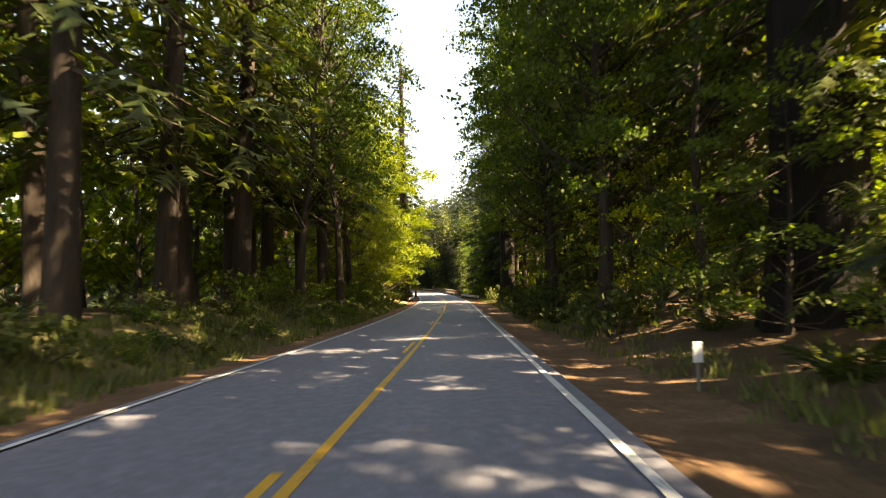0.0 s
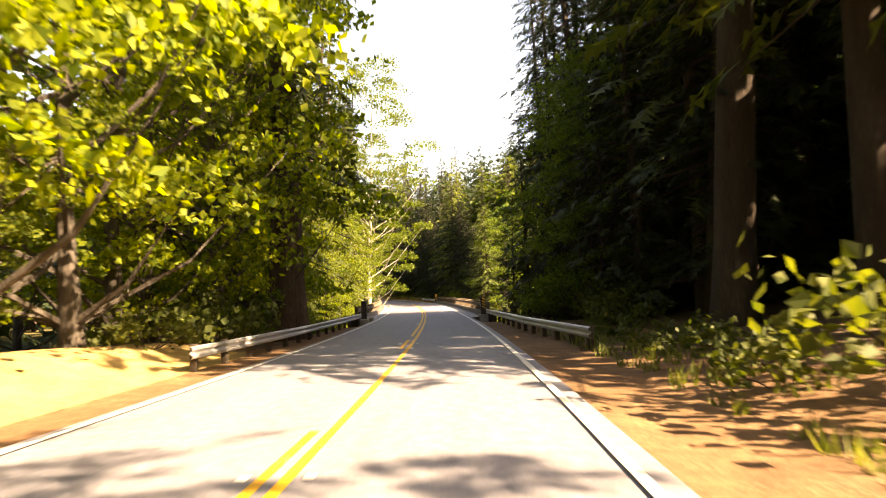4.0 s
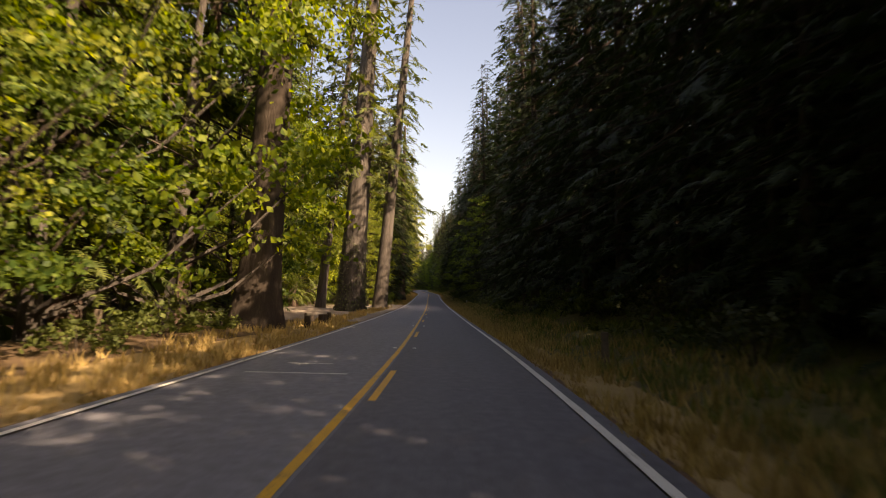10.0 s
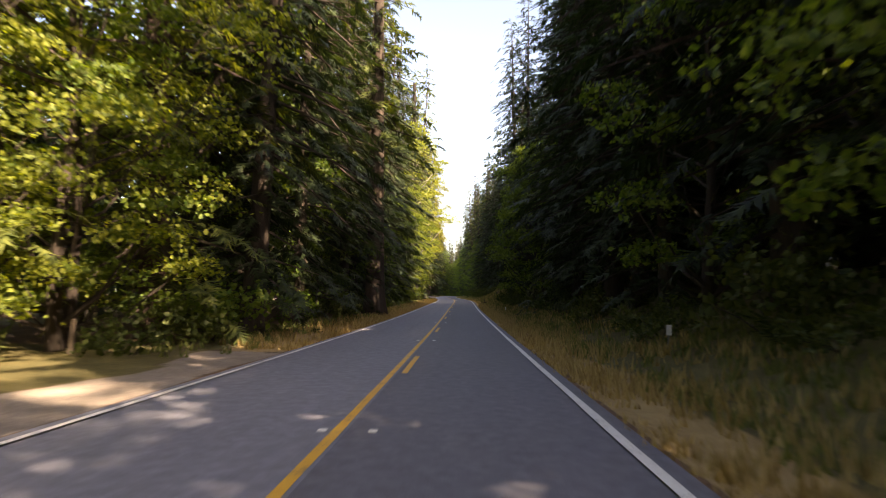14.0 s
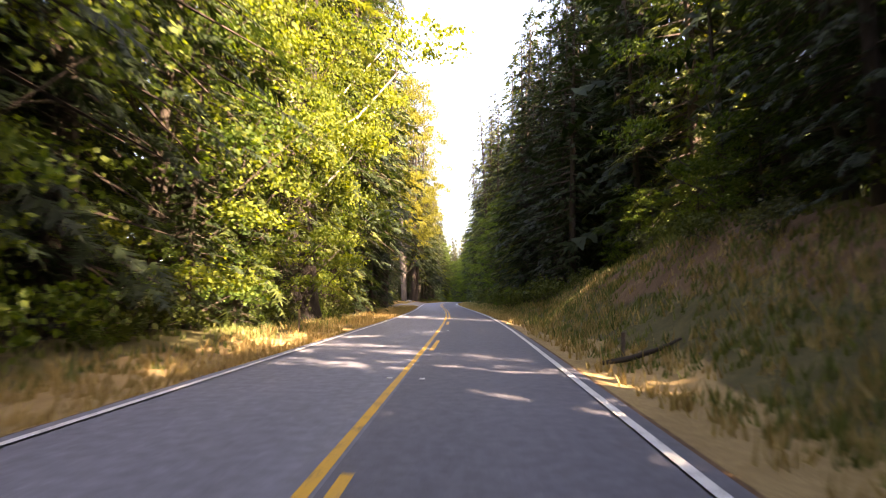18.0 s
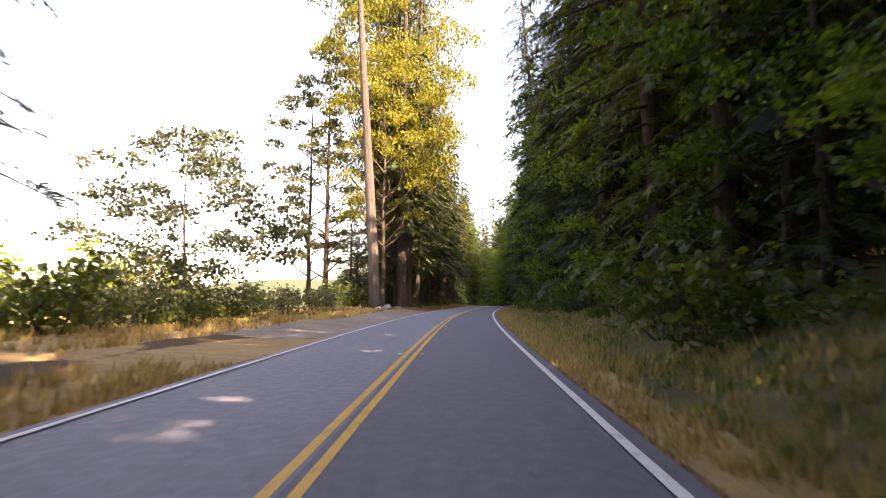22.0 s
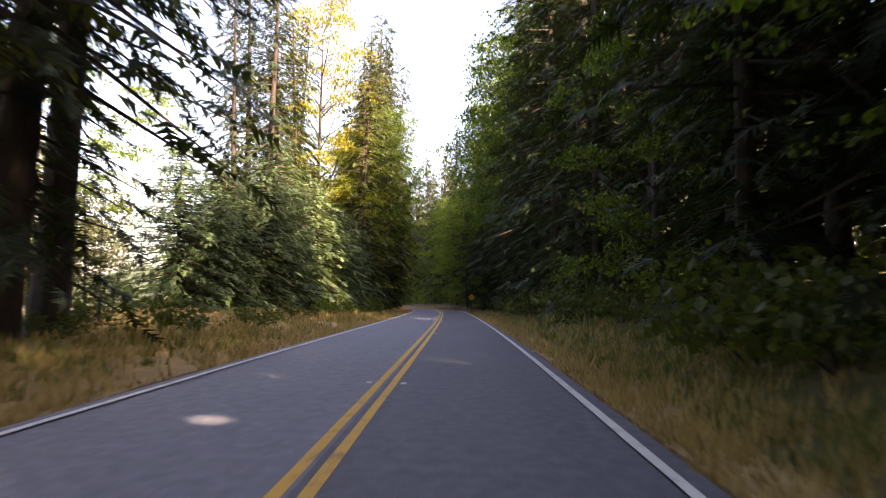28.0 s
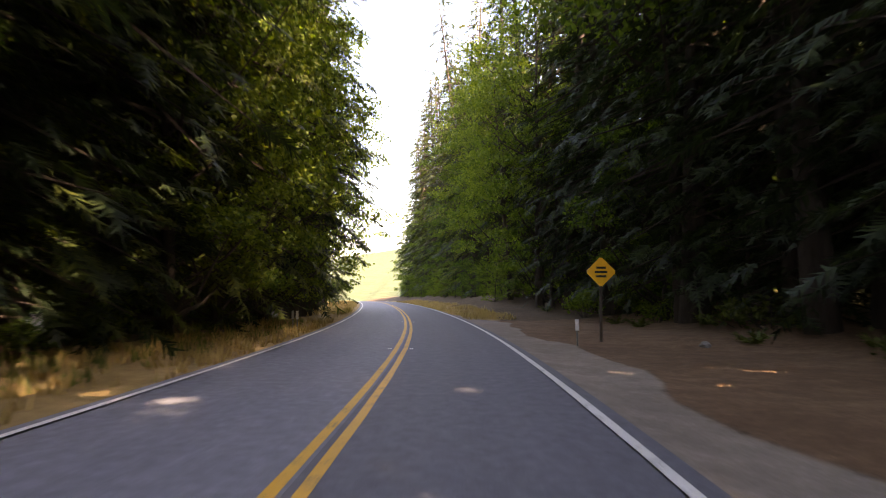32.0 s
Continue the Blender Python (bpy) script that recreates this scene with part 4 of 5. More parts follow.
guard_rail(86.0, B0 - 0.2, lambda s: -float(np.interp(s, [86, 95, 114], [4.9, 4.6, 4.4])), -1, "galvanised guard rail leading to the bridge")
guard_rail(88.0, B0 - 0.2, lambda s: float(np.interp(s, [88, 97, 114], [5.4, 4.8, 4.5])), 1, "galvanised guard rail leading to the bridge")
guard_rail(B1 + 0.6, 196.5, lambda s: -float(np.interp(s, [160, 172, 185, 196.5], [4.6, 4.45, 5.1, 6.5])), -1, "galvanised guard rail curving away at its end")
guard_rail(B1 + 0.6, 184.5, lambda s: float(np.interp(s, [160, 172, 184.5], [4.7, 4.65, 4.6])), 1, "galvanised guard rail in deep shade")


# ---- the forest ----
def band(s0, s1, near, far, gap, kinds, size=(0.85, 1.15), skip=0.0, group="", lean=2.0, up=-0.15, into=None, keep=0.0):
    """A loose row of trees between two distances from the road's middle (negative: to its left)."""
    rng = np.random.default_rng(int(abs(s0 * 970 + near * 1310 + far * 170 + gap * 70)))
    s = s0 + rng.uniform(0, gap)
    while s < s1:
        if rng.uniform() >= skip:
            off = near + (far - near) * rng.uniform()
            k = kinds[int(rng.integers(len(kinds)))]
            m = stand(s, off, rng.uniform(0, 360), rng.uniform(*size), up, (rng.normal(0, lean), rng.normal(0, lean)))
            if into is None or abs(off) < keep:
                put(k, m, "", group)
            else:
                into.append((k, m))
        s += gap * rng.uniform(0.65, 1.35)


FIRS, REDS = ["fir_a", "fir_b", "fir_c", "fir_d"], ["red_a", "red_b", "red_a", "red_b", "red_c"]
BACK, HILL, MEADOW = [], [], []
# right side
G = "trees along the road"
# added behind the starting point, out of view, to shade the road
band(-26, 8, 9.0, 13, 3.6, ["red_c", "fir_b", "far_r"], group=G)
band(8, 66, 9.5, 13, 5.0, REDS + ["fir_d"], group=G)
band(86, 96, 9.5, 13, 5.0, REDS, group=G)
for s, off in ((68.5, 14.6), (80.0, 13.4)):
    put("red_b", stand(s, off, s * 13 % 360, 0.8, -0.15), "", G)
band(12, 64, 8.4, 10.5, 4.6, ["leafy_b", "red_c", "maple_b", "leafy_a"], (0.6, 0.9), group=G)
# unseen row beside and behind the start, added to hold back the sun
band(-30, 18, 15, 21, 5.0, ["far_r"], into=BACK)
band(18, 64, 15, 21, 11.0, ["far_r"], into=BACK)
band(24, 44, 10, 13, 5.0, ["red_c", "fir_b"], (0.9, 1.1), group=G)
band(30, 58, 10.5, 16, 3.2, ["leafy_b", "maple_b", "maple_n"], (0.5, 0.8), group=G)
band(-20, 64, 22, 34, 1.8, ["far_m", "far_l", "far_m"], (0.5, 0.85), into=BACK)
band(82, 100, 14, 23, 4.0, ["far_r", "far_b"], into=BACK)
band(20, 66, 7.2, 8.6, 9.0, ["high_a"], (0.9, 1.1), group=G)
for s, off in ((24, 7.4), (40, 7.5)):
    put("high_a", stand(s, off, s * 47 % 360, 1.15, -0.15), "", G)
band(60, 92, 26, 36, 6.0, ["far_l", "far_m"], into=BACK)
band(84, 108, 25, 36, 5.0, ["far_a"], (0.7, 0.85), into=BACK)
band(92, 104, 8.8, 12, 3.2, ["fir_b", "fir_a", "leafy_a"], (0.8, 1.0), group=G)
band(100, 116, 9.0, 12, 2.4, ["fir_b", "fir_a", "leafy_a"], (0.85, 1.05), group=G)
for s, off, k, size in ((118.6, 10.2, "fir_b", 0.95), (116.8, 8.2, "fir_a", 0.8), (120.5, 13.0, "fir_a", 1.0), (117.0, 15.0, "fir_b", 0.9), (121.5, 17.5, "fir_a", 0.95), (119.2, 7.4, "fir_c", 0.6)):
    put(k, stand(s, off, s * 41 % 360, size, -0.2), "", G)
band(122, 158, 9.5, 14, 2.2, ["leafy_b", "pale_a", "leafy_b"], (0.45, 0.65), group=G)
band(122, 156, 15, 26, 2.0, ["leafy_b", "pale_a"], (0.5, 0.75), group=G)
band(92, 116, 13.5, 18, 2.2, ["far_a"], (0.75, 0.9), into=BACK)
band(88, 114, 18, 24, 2.4, ["far_a"], (0.75, 0.9), into=BACK)
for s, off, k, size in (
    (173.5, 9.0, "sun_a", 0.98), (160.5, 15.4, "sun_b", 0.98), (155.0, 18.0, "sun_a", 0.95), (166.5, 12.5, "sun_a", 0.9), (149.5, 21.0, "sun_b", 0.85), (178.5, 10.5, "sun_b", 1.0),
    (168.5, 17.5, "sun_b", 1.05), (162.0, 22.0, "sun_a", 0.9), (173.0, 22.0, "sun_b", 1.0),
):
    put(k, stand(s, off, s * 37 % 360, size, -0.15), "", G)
for s, off, k, size in (
    (146.5, 13.4, "pale_a", 1.0), (139.5, 8.6, "pale_a", 0.72), (143.0, 9.4, "leafy_b", 0.62), (136.0, 10.5, "leafy_b", 0.7), (132.0, 9.0, "leafy_b", 0.6), (128.0, 10.0, "pale_a", 0.8),
    (151.0, 10.0, "leafy_b", 0.65), (124.0, 9.0, "leafy_b", 0.62), (148.5, 8.0, "pale_a", 0.55), (120.5, 8.4, "leafy_b", 0.7), (154.5, 9.2, "fir_c", 0.34), (133.0, 13.5, "leafy_b", 0.8), (141.0, 14.0, "pale_a", 0.9),
):
    put(k, stand(s, off, s * 53 % 360, size, -0.1), "", G)
band(80, 120, 25, 30, 5.0, ["far_a"], (0.65, 0.8), into=BACK)
band(90, 200, 44, 52, 4.0, ["far_a", "far_b"], (0.5, 0.7), into=HILL)
band(160, 176, 13, 17, 3.2, ["fir_a", "sun_b"], (0.8, 0.95), group=G)
band(174, 205, 12, 18, 3.6, ["fir_a", "fir_c", "fir_a"], (0.6, 0.75), group=G)
band(186, 215, 13, 19, 3.6, ["fir_a", "fir_b"], (0.75, 0.92), group=G)
band(170, 200, 10.5, 13, 2.0, ["fir_a"], (0.55, 0.68), group=G)
put("leafy_b", stand(152.0, 8.7, 88, 1.05), "", G)
band(176, 215, 19, 26, 3.6, ["far_a"], (0.55, 0.68), into=BACK)
for k in range(29):
    a, out = 148.0 + 2.0 * k, 8.5 + 0.45 * (k % 3)
    high = min(0.42 * (a - 129) + 2.5, 21.0) + 1.5 * math.sin(a * 2.7)
    put("fir_a", stand(a, out, a * 83 % 360, 0.62, -0.15, (0, 0), (high - float(ground_up(a, out))) / 18.6), "dark fir in the closed row behind the guard rail", G)
for k in range(9):
    a, out = 147.6 + 3.0 * k, 11.4 + 0.9 * (k % 2)
    put("leafy_a", stand(a, out, a * 59 % 360, (15.5 - float(ground_up(a, out))) / 19, -0.15), "", G)
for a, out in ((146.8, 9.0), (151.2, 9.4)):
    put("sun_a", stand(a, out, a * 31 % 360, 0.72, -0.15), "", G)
# trees hidden behind the row, added to block sun from the bridge end
for k in range(8):
    a, out = 152.5 + 2.8 * k, 15.4 + 1.1 * (k % 2)
    high = 0.3 * (a - 129) + 8.0
    BACK.append(("far_l", stand(a, out, a * 47 % 360, (high - float(ground_up(a, out))) / 18, -0.15)))
# more hidden trees, added so the road past the bridge lies in shade
for k in range(17):
    a, out = 160.0 + 2.6 * k, 13.0 + 2.0 * (k % 3)
    high = min(0.36 * (a - 129) + 4.0, 23.0)
    BACK.append(("far_a", stand(a, out, a * 67 % 360, 0.7, -0.15, (0, 0), (high - float(ground_up(a, out))) / 26.6)))
band(280, 358, 8.2, 10.0, 3.6, ["fir_a", "fir_b", "leafy_a"], (0.85, 1.1), group=G)
band(359, 380, 9.0, 12.0, 3.4, ["fir_a", "leafy_a", "fir_a"], (0.7, 0.85), group=G)
band(256, 280, 8.2, 10.0, 3.6, ["fir_a", "leafy_b", "fir_c"], (0.55, 0.7), group=G)
put("maple_n", stand(287.0, -10.8, 30, 1.05), "bright maple at the end of the turnout")
put("maple_n", stand(291.5, -10.4, 150, 1.15), "bright maple at the end of the turnout")
band(198, 222, 8.2, 10.0, 3.8, ["fir_a", "fir_b", "fir_a", "fir_b"], (0.75, 0.92), group=G)
band(222, 256, 8.2, 10.0, 3.4, ["fir_a", "fir_b", "fir_a", "fir_b"], (0.8, 0.98), group=G)
band(200, 274, 13, 17, 4.2, ["far_a"], (0.6, 0.74), into=BACK)
band(210, 270, 18.5, 23, 5.0, ["far_a"], (0.68, 0.82), into=BACK)
for a, b in ((274, 358), (391, 485), (520, 594.5), (599.5, 640)):
    band(a, b, 13, 17, 4.6, ["far_a", "far_b"], (0.85, 1.0), into=BACK)
for a, b in ((270, 352), (384, 480), (515, 588), (593.5, 640)):
    band(a, b, 18.5, 23, 5.5, ["far_a", "far_b"], into=BACK)
band(377, 400, 10.8, 12.6, 2.6, ["leafy_b"], (0.5, 0.7), group=G)
band(376, 397, 11.0, 13.5, 6.5, ["fir_a", "leafy_a", "leafy_a", "red_c"], (0.85, 1.1), group=G)
band(402, 470, 8.4, 10.4, 4.0, ["fir_a", "fir_b", "fir_c", "leafy_a", "fir_a", "red_c"], (0.9, 1.1), group=G)
for a, b in ((470, 599.5), (604.5, 640)):
    band(a, b, 8.2, 10.2, 4.0, ["fir_a", "fir_b", "fir_b", "leafy_a", "fir_a", "fir_b"], (0.95, 1.2), group=G)
band(640, 692, 12.5, 16, 2.6, ["fir_a", "fir_b", "fir_b", "leafy_a"], (1.05, 1.25), group=G)
band(688, 800, 11.0, 14, 3.6, ["leafy_a", "red_c", "fir_b", "leafy_a"], (0.95, 1.3), group=G)
band(636, 800, 18, 25, 3.4, ["far_a", "far_b"], into=BACK)
band(205, 264, 24, 33, 6.0, ["far_a"], (0.75, 0.95), into=BACK)
for a, b in ((264, 344), (376, 475), (508, 579), (585.5, 800)):
    band(a, b, 24, 33, 7.0, ["far_a", "far_b"], into=BACK)
band(485, 520, 13, 17, 4.0, ["far_a"], (0.9, 1.0), into=BACK)
band(480, 515, 18.5, 23, 5.0, ["far_a"], (0.85, 1.0), into=BACK)
band(475, 508, 24, 33, 6.5, ["far_a"], (0.9, 1.1), into=BACK)
band(358, 384, 13, 17, 4.0, ["far_a"], (0.6, 0.7), into=BACK)
band(352, 378, 18.5, 23, 4.2, ["far_a"], (0.7, 0.8), into=BACK)
band(344, 370, 24, 33, 5.0, ["far_a"], (0.78, 0.9), into=BACK)
# the wooded hill beyond the creek
for lane in (52, 64, 80, 100):
    band(165, 340, lane, lane + 10, 9.0, ["far_a", "far_b"], (0.75, 1.1), into=HILL)
# left side
band(10, 50, -9.0, -12, 7.5, ["red_b", "red_b", "red_a"], group=G)
band(50, 74, -9.4, -13.5, 5.5, ["red_b", "red_a", "red_b", "red_c"], group=G)
band(12, 46, -12.5, -16, 9.0, ["red_b", "fir_d", "red_b"], group=G)
band(56, 74, -8.8, -10.5, 7.0, ["leafy_b", "maple_b", "maple_a"], (0.55, 0.9), group=G)
band(34, 54, -7.2, -8.6, 9.5, ["high_a"], (1.0, 1.2), group=G)
band(54, 84, -9.0, -10.6, 4.5, ["maple_n"], (0.85, 1.1), group=G)
band(-8, 62, -16, -26, 3.0, ["far_m"], (0.8, 1.1), into=BACK)
band(62, 100, -15, -24, 5.0, ["far_m", "far_r", "far_m"], into=BACK)
band(-8, 100, -28, -40, 7.0, ["far_m", "far_l", "far_m"], into=BACK)
band(76, 112, -8.6, -12, 3.4, ["maple_a", "maple_n", "maple_b", "maple_a"], (0.95, 1.25), group=G)
band(106, 140, -13.5, -17, 2.8, ["maple_n", "maple_n", "red_c", "maple_n"], (1.3, 1.6), up=-0.3, group=G)
band(108, 152, -7.6, -9.5, 3.2, ["leafy_b", "maple_b", "pale_a"], (0.65, 0.9), group=G)
band(138, 156, -10, -13, 3.0, ["maple_n", "leafy_a", "red_c"], (1.25, 1.5), group=G)
put("leafy_a", stand(170.5, -10.6, 20, 1.4), "great dark leafy tree beside the guard rail")
put("leafy_a", stand(178.0, -10.6, 140, 1.45), "great dark leafy tree beside the guard rail")
put("maple_n", stand(157.5, -12.8, 60, 1.0), "sunlit maple at the bridge end")
put("maple_n", stand(152.0, -13.0, 190, 1.05), "sunlit maple with bright leaves at the bridge end")
put("alder_b", stand(154.3, -6.6, 20, 1.28), "tall alder with a pale leaning trunk at the bridge end")
put("alder_b", stand(160.5, -6.6, 30, 1.45), "tall alder with layered leaves beside the guard rail")
put("leafy_a", stand(167.0, -6.9, 250, 1.5), "great dark leafy tree beside the guard rail")
band(105, 160, -18, -26, 4.5, ["far_m", "far_a", "far_m"], (1.0, 1.3), into=BACK)
band(160, 176, -9.0, -11, 3.6, ["fir_a", "fir_b", "leafy_a"], group=G)
band(176, 204, -9.6, -12, 3.2, ["maple_n", "leafy_a", "maple_n", "fir_b"], (1.1, 1.35), group=G)
band(150, 230, -13, -20, 4.5, ["far_a", "far_m", "far_b", "far_r"], (1.0, 1.2), into=BACK)
band(202, 226, -10.5, -12.5, 3.6, ["leafy_a", "maple_a", "red_c"], (1.0, 1.3), group=G)
band(226, 292, -16.5, -23, 3.2, ["maple_n", "maple_a", "red_c", "maple_n", "maple_n"], (1.0, 1.35), group=G)
band(226, 300, -28, -38, 5.0, ["far_r", "far_m", "far_b"], into=BACK)
band(286, 356, -9.8, -12, 4.0, ["leafy_a", "leafy_a", "red_c", "fir_b"], (1.0, 1.25), group=G)
band(296, 350, -7.6, -8.8, 7.0, ["fir_b", "red_c", "fir_b"], (0.95, 1.15), group=G)
band(376, 402, -8.6, -10.5, 4.0, ["maple_n", "alder_b", "maple_n"], (1.1, 1.4), group=G)
band(290, 356, -14, -20, 5.0, ["far_r", "far_b", "far_m"], into=BACK)
band(300, 356, -24, -34, 7.0, ["far_a", "far_b"], into=BACK)
band(352, 378, -9.0, -11.5, 3.4, ["leafy_a", "fir_a", "fir_b"], (1.0, 1.2), group=G)
band(378, 412, -9.0, -11.5, 3.0, ["red_c", "fir_a", "maple_n", "red_c", "leafy_a"], (0.95, 1.2), group=G)
band(372, 416, -8.0, -9.4, 3.4, ["leafy_b", "fir_c", "leafy_b"], (0.55, 0.85), group=G)
band(352, 402, -13, -18, 6.0, ["fir_d", "red_b", "fir_b"], group=G)
band(400, 448, -8.2, -10.5, 4.4, ["fir_d", "fir_b", "red_b", "fir_d"], group=G)
band(400, 440, -12, -18, 4.5, ["fir_b", "fir_d", "fir_a"], (0.8, 1.1), group=G)
band(345, 425, -20, -30, 4.0, ["far_a", "far_b"], (0.8, 1.0), into=BACK)
band(398, 446, -8.6, -15, 2.2, ["leafy_b", "fir_c"], (0.3, 0.5), group=G)
for s, off, size in ((514.5, -11.0, 1.2), (518.5, -10.0, 1.35), (522.5, -11.0, 1.4), (519.5, -13.2, 1.4), (526.5, -10.2, 1.25)):
    put("gold_a", stand(s, off, s * 61 % 360, size, -0.15, (0, 0), 1.3), "", G)
for s, off, size in ((514.5, -12.2, 0.8), (517.0, -11.6, 0.85), (519.5, -10.9, 0.8), (512.4, -14.5, 0.75), (522.0, -11.8, 0.85), (510.2, -13.2, 0.62)):
    put("fir_a", stand(s, off, s * 31 % 360, size, -0.15, (0, 0), 0.68), "dark fir with boughs to the ground at the meadow's edge", G)
band(522, 540, -11.5, -16, 4.0, ["fir_d", "red_b"], (0.9, 1.1), group=G)
band(517, 536, -8.4, -10.0, 3.2, ["fir_d", "fir_c", "red_b"], (0.75, 0.95), group=G)
band(520, 540, -8.4, -12, 2.4, ["leafy_b", "fir_c"], (0.3, 0.5), group=G)
for s, off, size in ((519.8, -9.9, 0.62), (520.6, -11.6, 0.66), (523.4, -12.4, 0.7), (516.6, -12.2, 0.5), (522.5, -9.2, 0.7), (526.0, -10.6, 0.8), (528.5, -8.7, 0.75), (532.0, -10.0, 0.8), (535.5, -9.0, 0.7)):
    put("fir_c", stand(s, off, s * 43 % 360, size, -0.15), "", G)
put("leafy_b", stand(481.9, -13.5, 0, 0.42), "dark rounded bush in the dry grass")
put("red_c", stand(232, -18.5, 10, 1.0), "sunlit second-growth redwood behind the turnout")
put("red_c", stand(246, -17.0, 100, 1.1), "sunlit second-growth redwood behind the turnout")
put("maple_n", stand(236.5, -13.0, 60, 0.6), "low sunlit maple behind the turnout")
put("maple_n", stand(251.0, -15.5, 200, 0.85), "sunlit maple behind the turnout")
band(436, 452, -9, -12, 3.8, ["fir_b", "fir_a"], (0.7, 0.9), group=G)
put("oak", stand(525, -24.5, 40, 1.6), "tall open-crowned oak standing apart against the sky")
put("oak", stand(518, -19.5, 200, 1.05), "open-crowned oak standing apart against the sky")
put("scrub", stand(476, -15.5, 90, 1.5), "big thin grey-green scrubby tree in dry grass")
put("scrub", stand(449, -14.5, 200, 0.9), "thin grey-green scrubby tree in dry grass")
band(534, 584, -8.2, -10.8, 3.6, ["fir_d", "red_b", "fir_d", "red_a", "fir_b"], group=G)
band(537, 575, -13, -18, 5.0, ["fir_d", "red_b", "fir_b"], group=G)
band(536, 590, -9.5, -16, 2.4, ["leafy_b", "fir_c"], (0.25, 0.45), group=G)
band(598, 606, -13, -16, 2.0, ["young"], (0.6, 0.75), group=G)
band(606, 616, -11.5, -13, 2.4, ["young"], (0.85, 1.0), group=G)
band(616, 642, -11.0, -12.5, 2.4, ["young"], (1.0, 1.2), group=G)
band(608, 618, -16, -18, 2.6, ["young"], (1.0, 1.2), group=G)
band(618, 645, -15.5, -18, 2.8, ["young"], (1.35, 1.65), group=G)
band(622, 652, -17, -22, 3.6, ["maple_n", "fir_b", "red_c", "fir_b"], (1.0, 1.25), group=G)
band(650, 672, -8.0, -10, 3.2, ["fir_b", "fir_b", "red_c"], (1.1, 1.3), group=G)
for s, off, k, size in ((646, -13.0, "maple_n", 1.55), (654, -10.5, "red_a", 0.9), (659, -12.0, "maple_n", 1.7), (665, -9.5, "red_a", 0.85), (670, -11.0, "leafy_a", 1.7)):
    put(k, stand(s, off, s * 23 % 360, size, -0.15), "", G)
for s, off, k, size in ((735.7, -11.5, "red_c", 1.45), (676.0, -9.0, "fir_b", 1.35), (673.0, -8.2, "red_c", 1.40), (652.9, -14.5, "maple_n", 1.60), (644.9, -17.0, "gold_a", 1.25)):
    put(k, stand(s, off, s * 19 % 360, size, -0.15), "", G)
for s, off in ((599.4, 8.3), (602.0, 8.7), (605.0, 8.4)):
    put("leafy_b", stand(s, off, s * 57 % 360, 0.55, -0.15), "", G)
band(618, 638, 7.3, 8.3, 7.5, ["high_a"], (1.1, 1.3), group=G)
put("high_a", stand(652, -8.0, 30, 1.2), "tall broadleaf tree arching over the bend")
put("high_a", stand(448.0, -10.6, 70, 1.0), "dark tree reaching in over the dry verge")
for s in (655, 664, 673):
    put("high_a", stand(s, 12.9, s * 41 % 360, 1.75), "tall broadleaf tree arching over the pullout at the bend", G)
put("bush_gold", stand(640.0, -4.5, 0, 0.9))
band(652, 700, -7.4, -8.6, 6.5, ["high_a"], (1.0, 1.2), group=G)
band(690, 730, 10.5, 12, 6.0, ["high_a"], (1.0, 1.2), group=G)
band(700, 800, 9.0, 11.0, 2.4, ["leafy_b", "bush_c", "leafy_b"], (0.5, 0.8), group=G)
band(590, 612, -24, -40, 2.2, ["scrub", "alder_a", "scrub"], (0.8, 1.1), group=G)
band(640, 664, -8.6, -12, 3.6, ["red_c", "fir_b"], (0.95, 1.15), group=G)
band(650, 664, -7.0, -9.5, 3.0, ["alder_a", "fir_a", "fir_c"], (0.8, 1.0), group=G)
band(704, 800, -9, -16, 3.5, ["leafy_b", "young", "fir_c"], (0.5, 0.8), group=G)
band(664, 702, -6.8, -8.8, 2.7, ["fir_b", "maple_n", "red_c", "leafy_a"], (0.95, 1.25), group=G)
band(656, 690, -12, -18, 5.0, ["far_a", "far_l"], into=BACK)
# far side of the meadow
band(690, 800, -18, -45, 3.5, ["far_l", "young", "far_l"], (0.45, 0.65), into=MEADOW)
band(430, 700, -112, -150, 5.0, ["far_m", "far_l", "far_m"], (0.8, 1.25), into=MEADOW)
band(730, 850, -14, -60, 9.0, ["young", "scrub", "fir_c"], (0.5, 0.8), into=MEADOW)


def big_trunk(s, off, r, tall, label, bark="redwood", crown=None, lean=(0.0, 0.0)):
    """One of the great trunks beside the road, with its crown high up."""
    seed = int(s * 10 + abs(off))
    root = tagged(new("redwood_tree"), label, "tree")
    root.matrix_basis = stand(s, off, 0, 1.0, -0.1, lean)
    part("trunk", trunk_mesh("trunk", tall, r, M[bark], random.Random(seed), 1.16 if bark == "greybark" else 1.5, 28, 0.05, 0.3, 22), root)
    if crown:
        low, wide, branches, mat = crown
        c, l = conifer_crown(seed, tall + 3, low, wide, branches, M[mat], spray=1.5, droop=0.35)
        part("branchwork", l, root)["kind"] = "stuff"
        part("crown", c, root)["kind"] = "stuff"
    return root


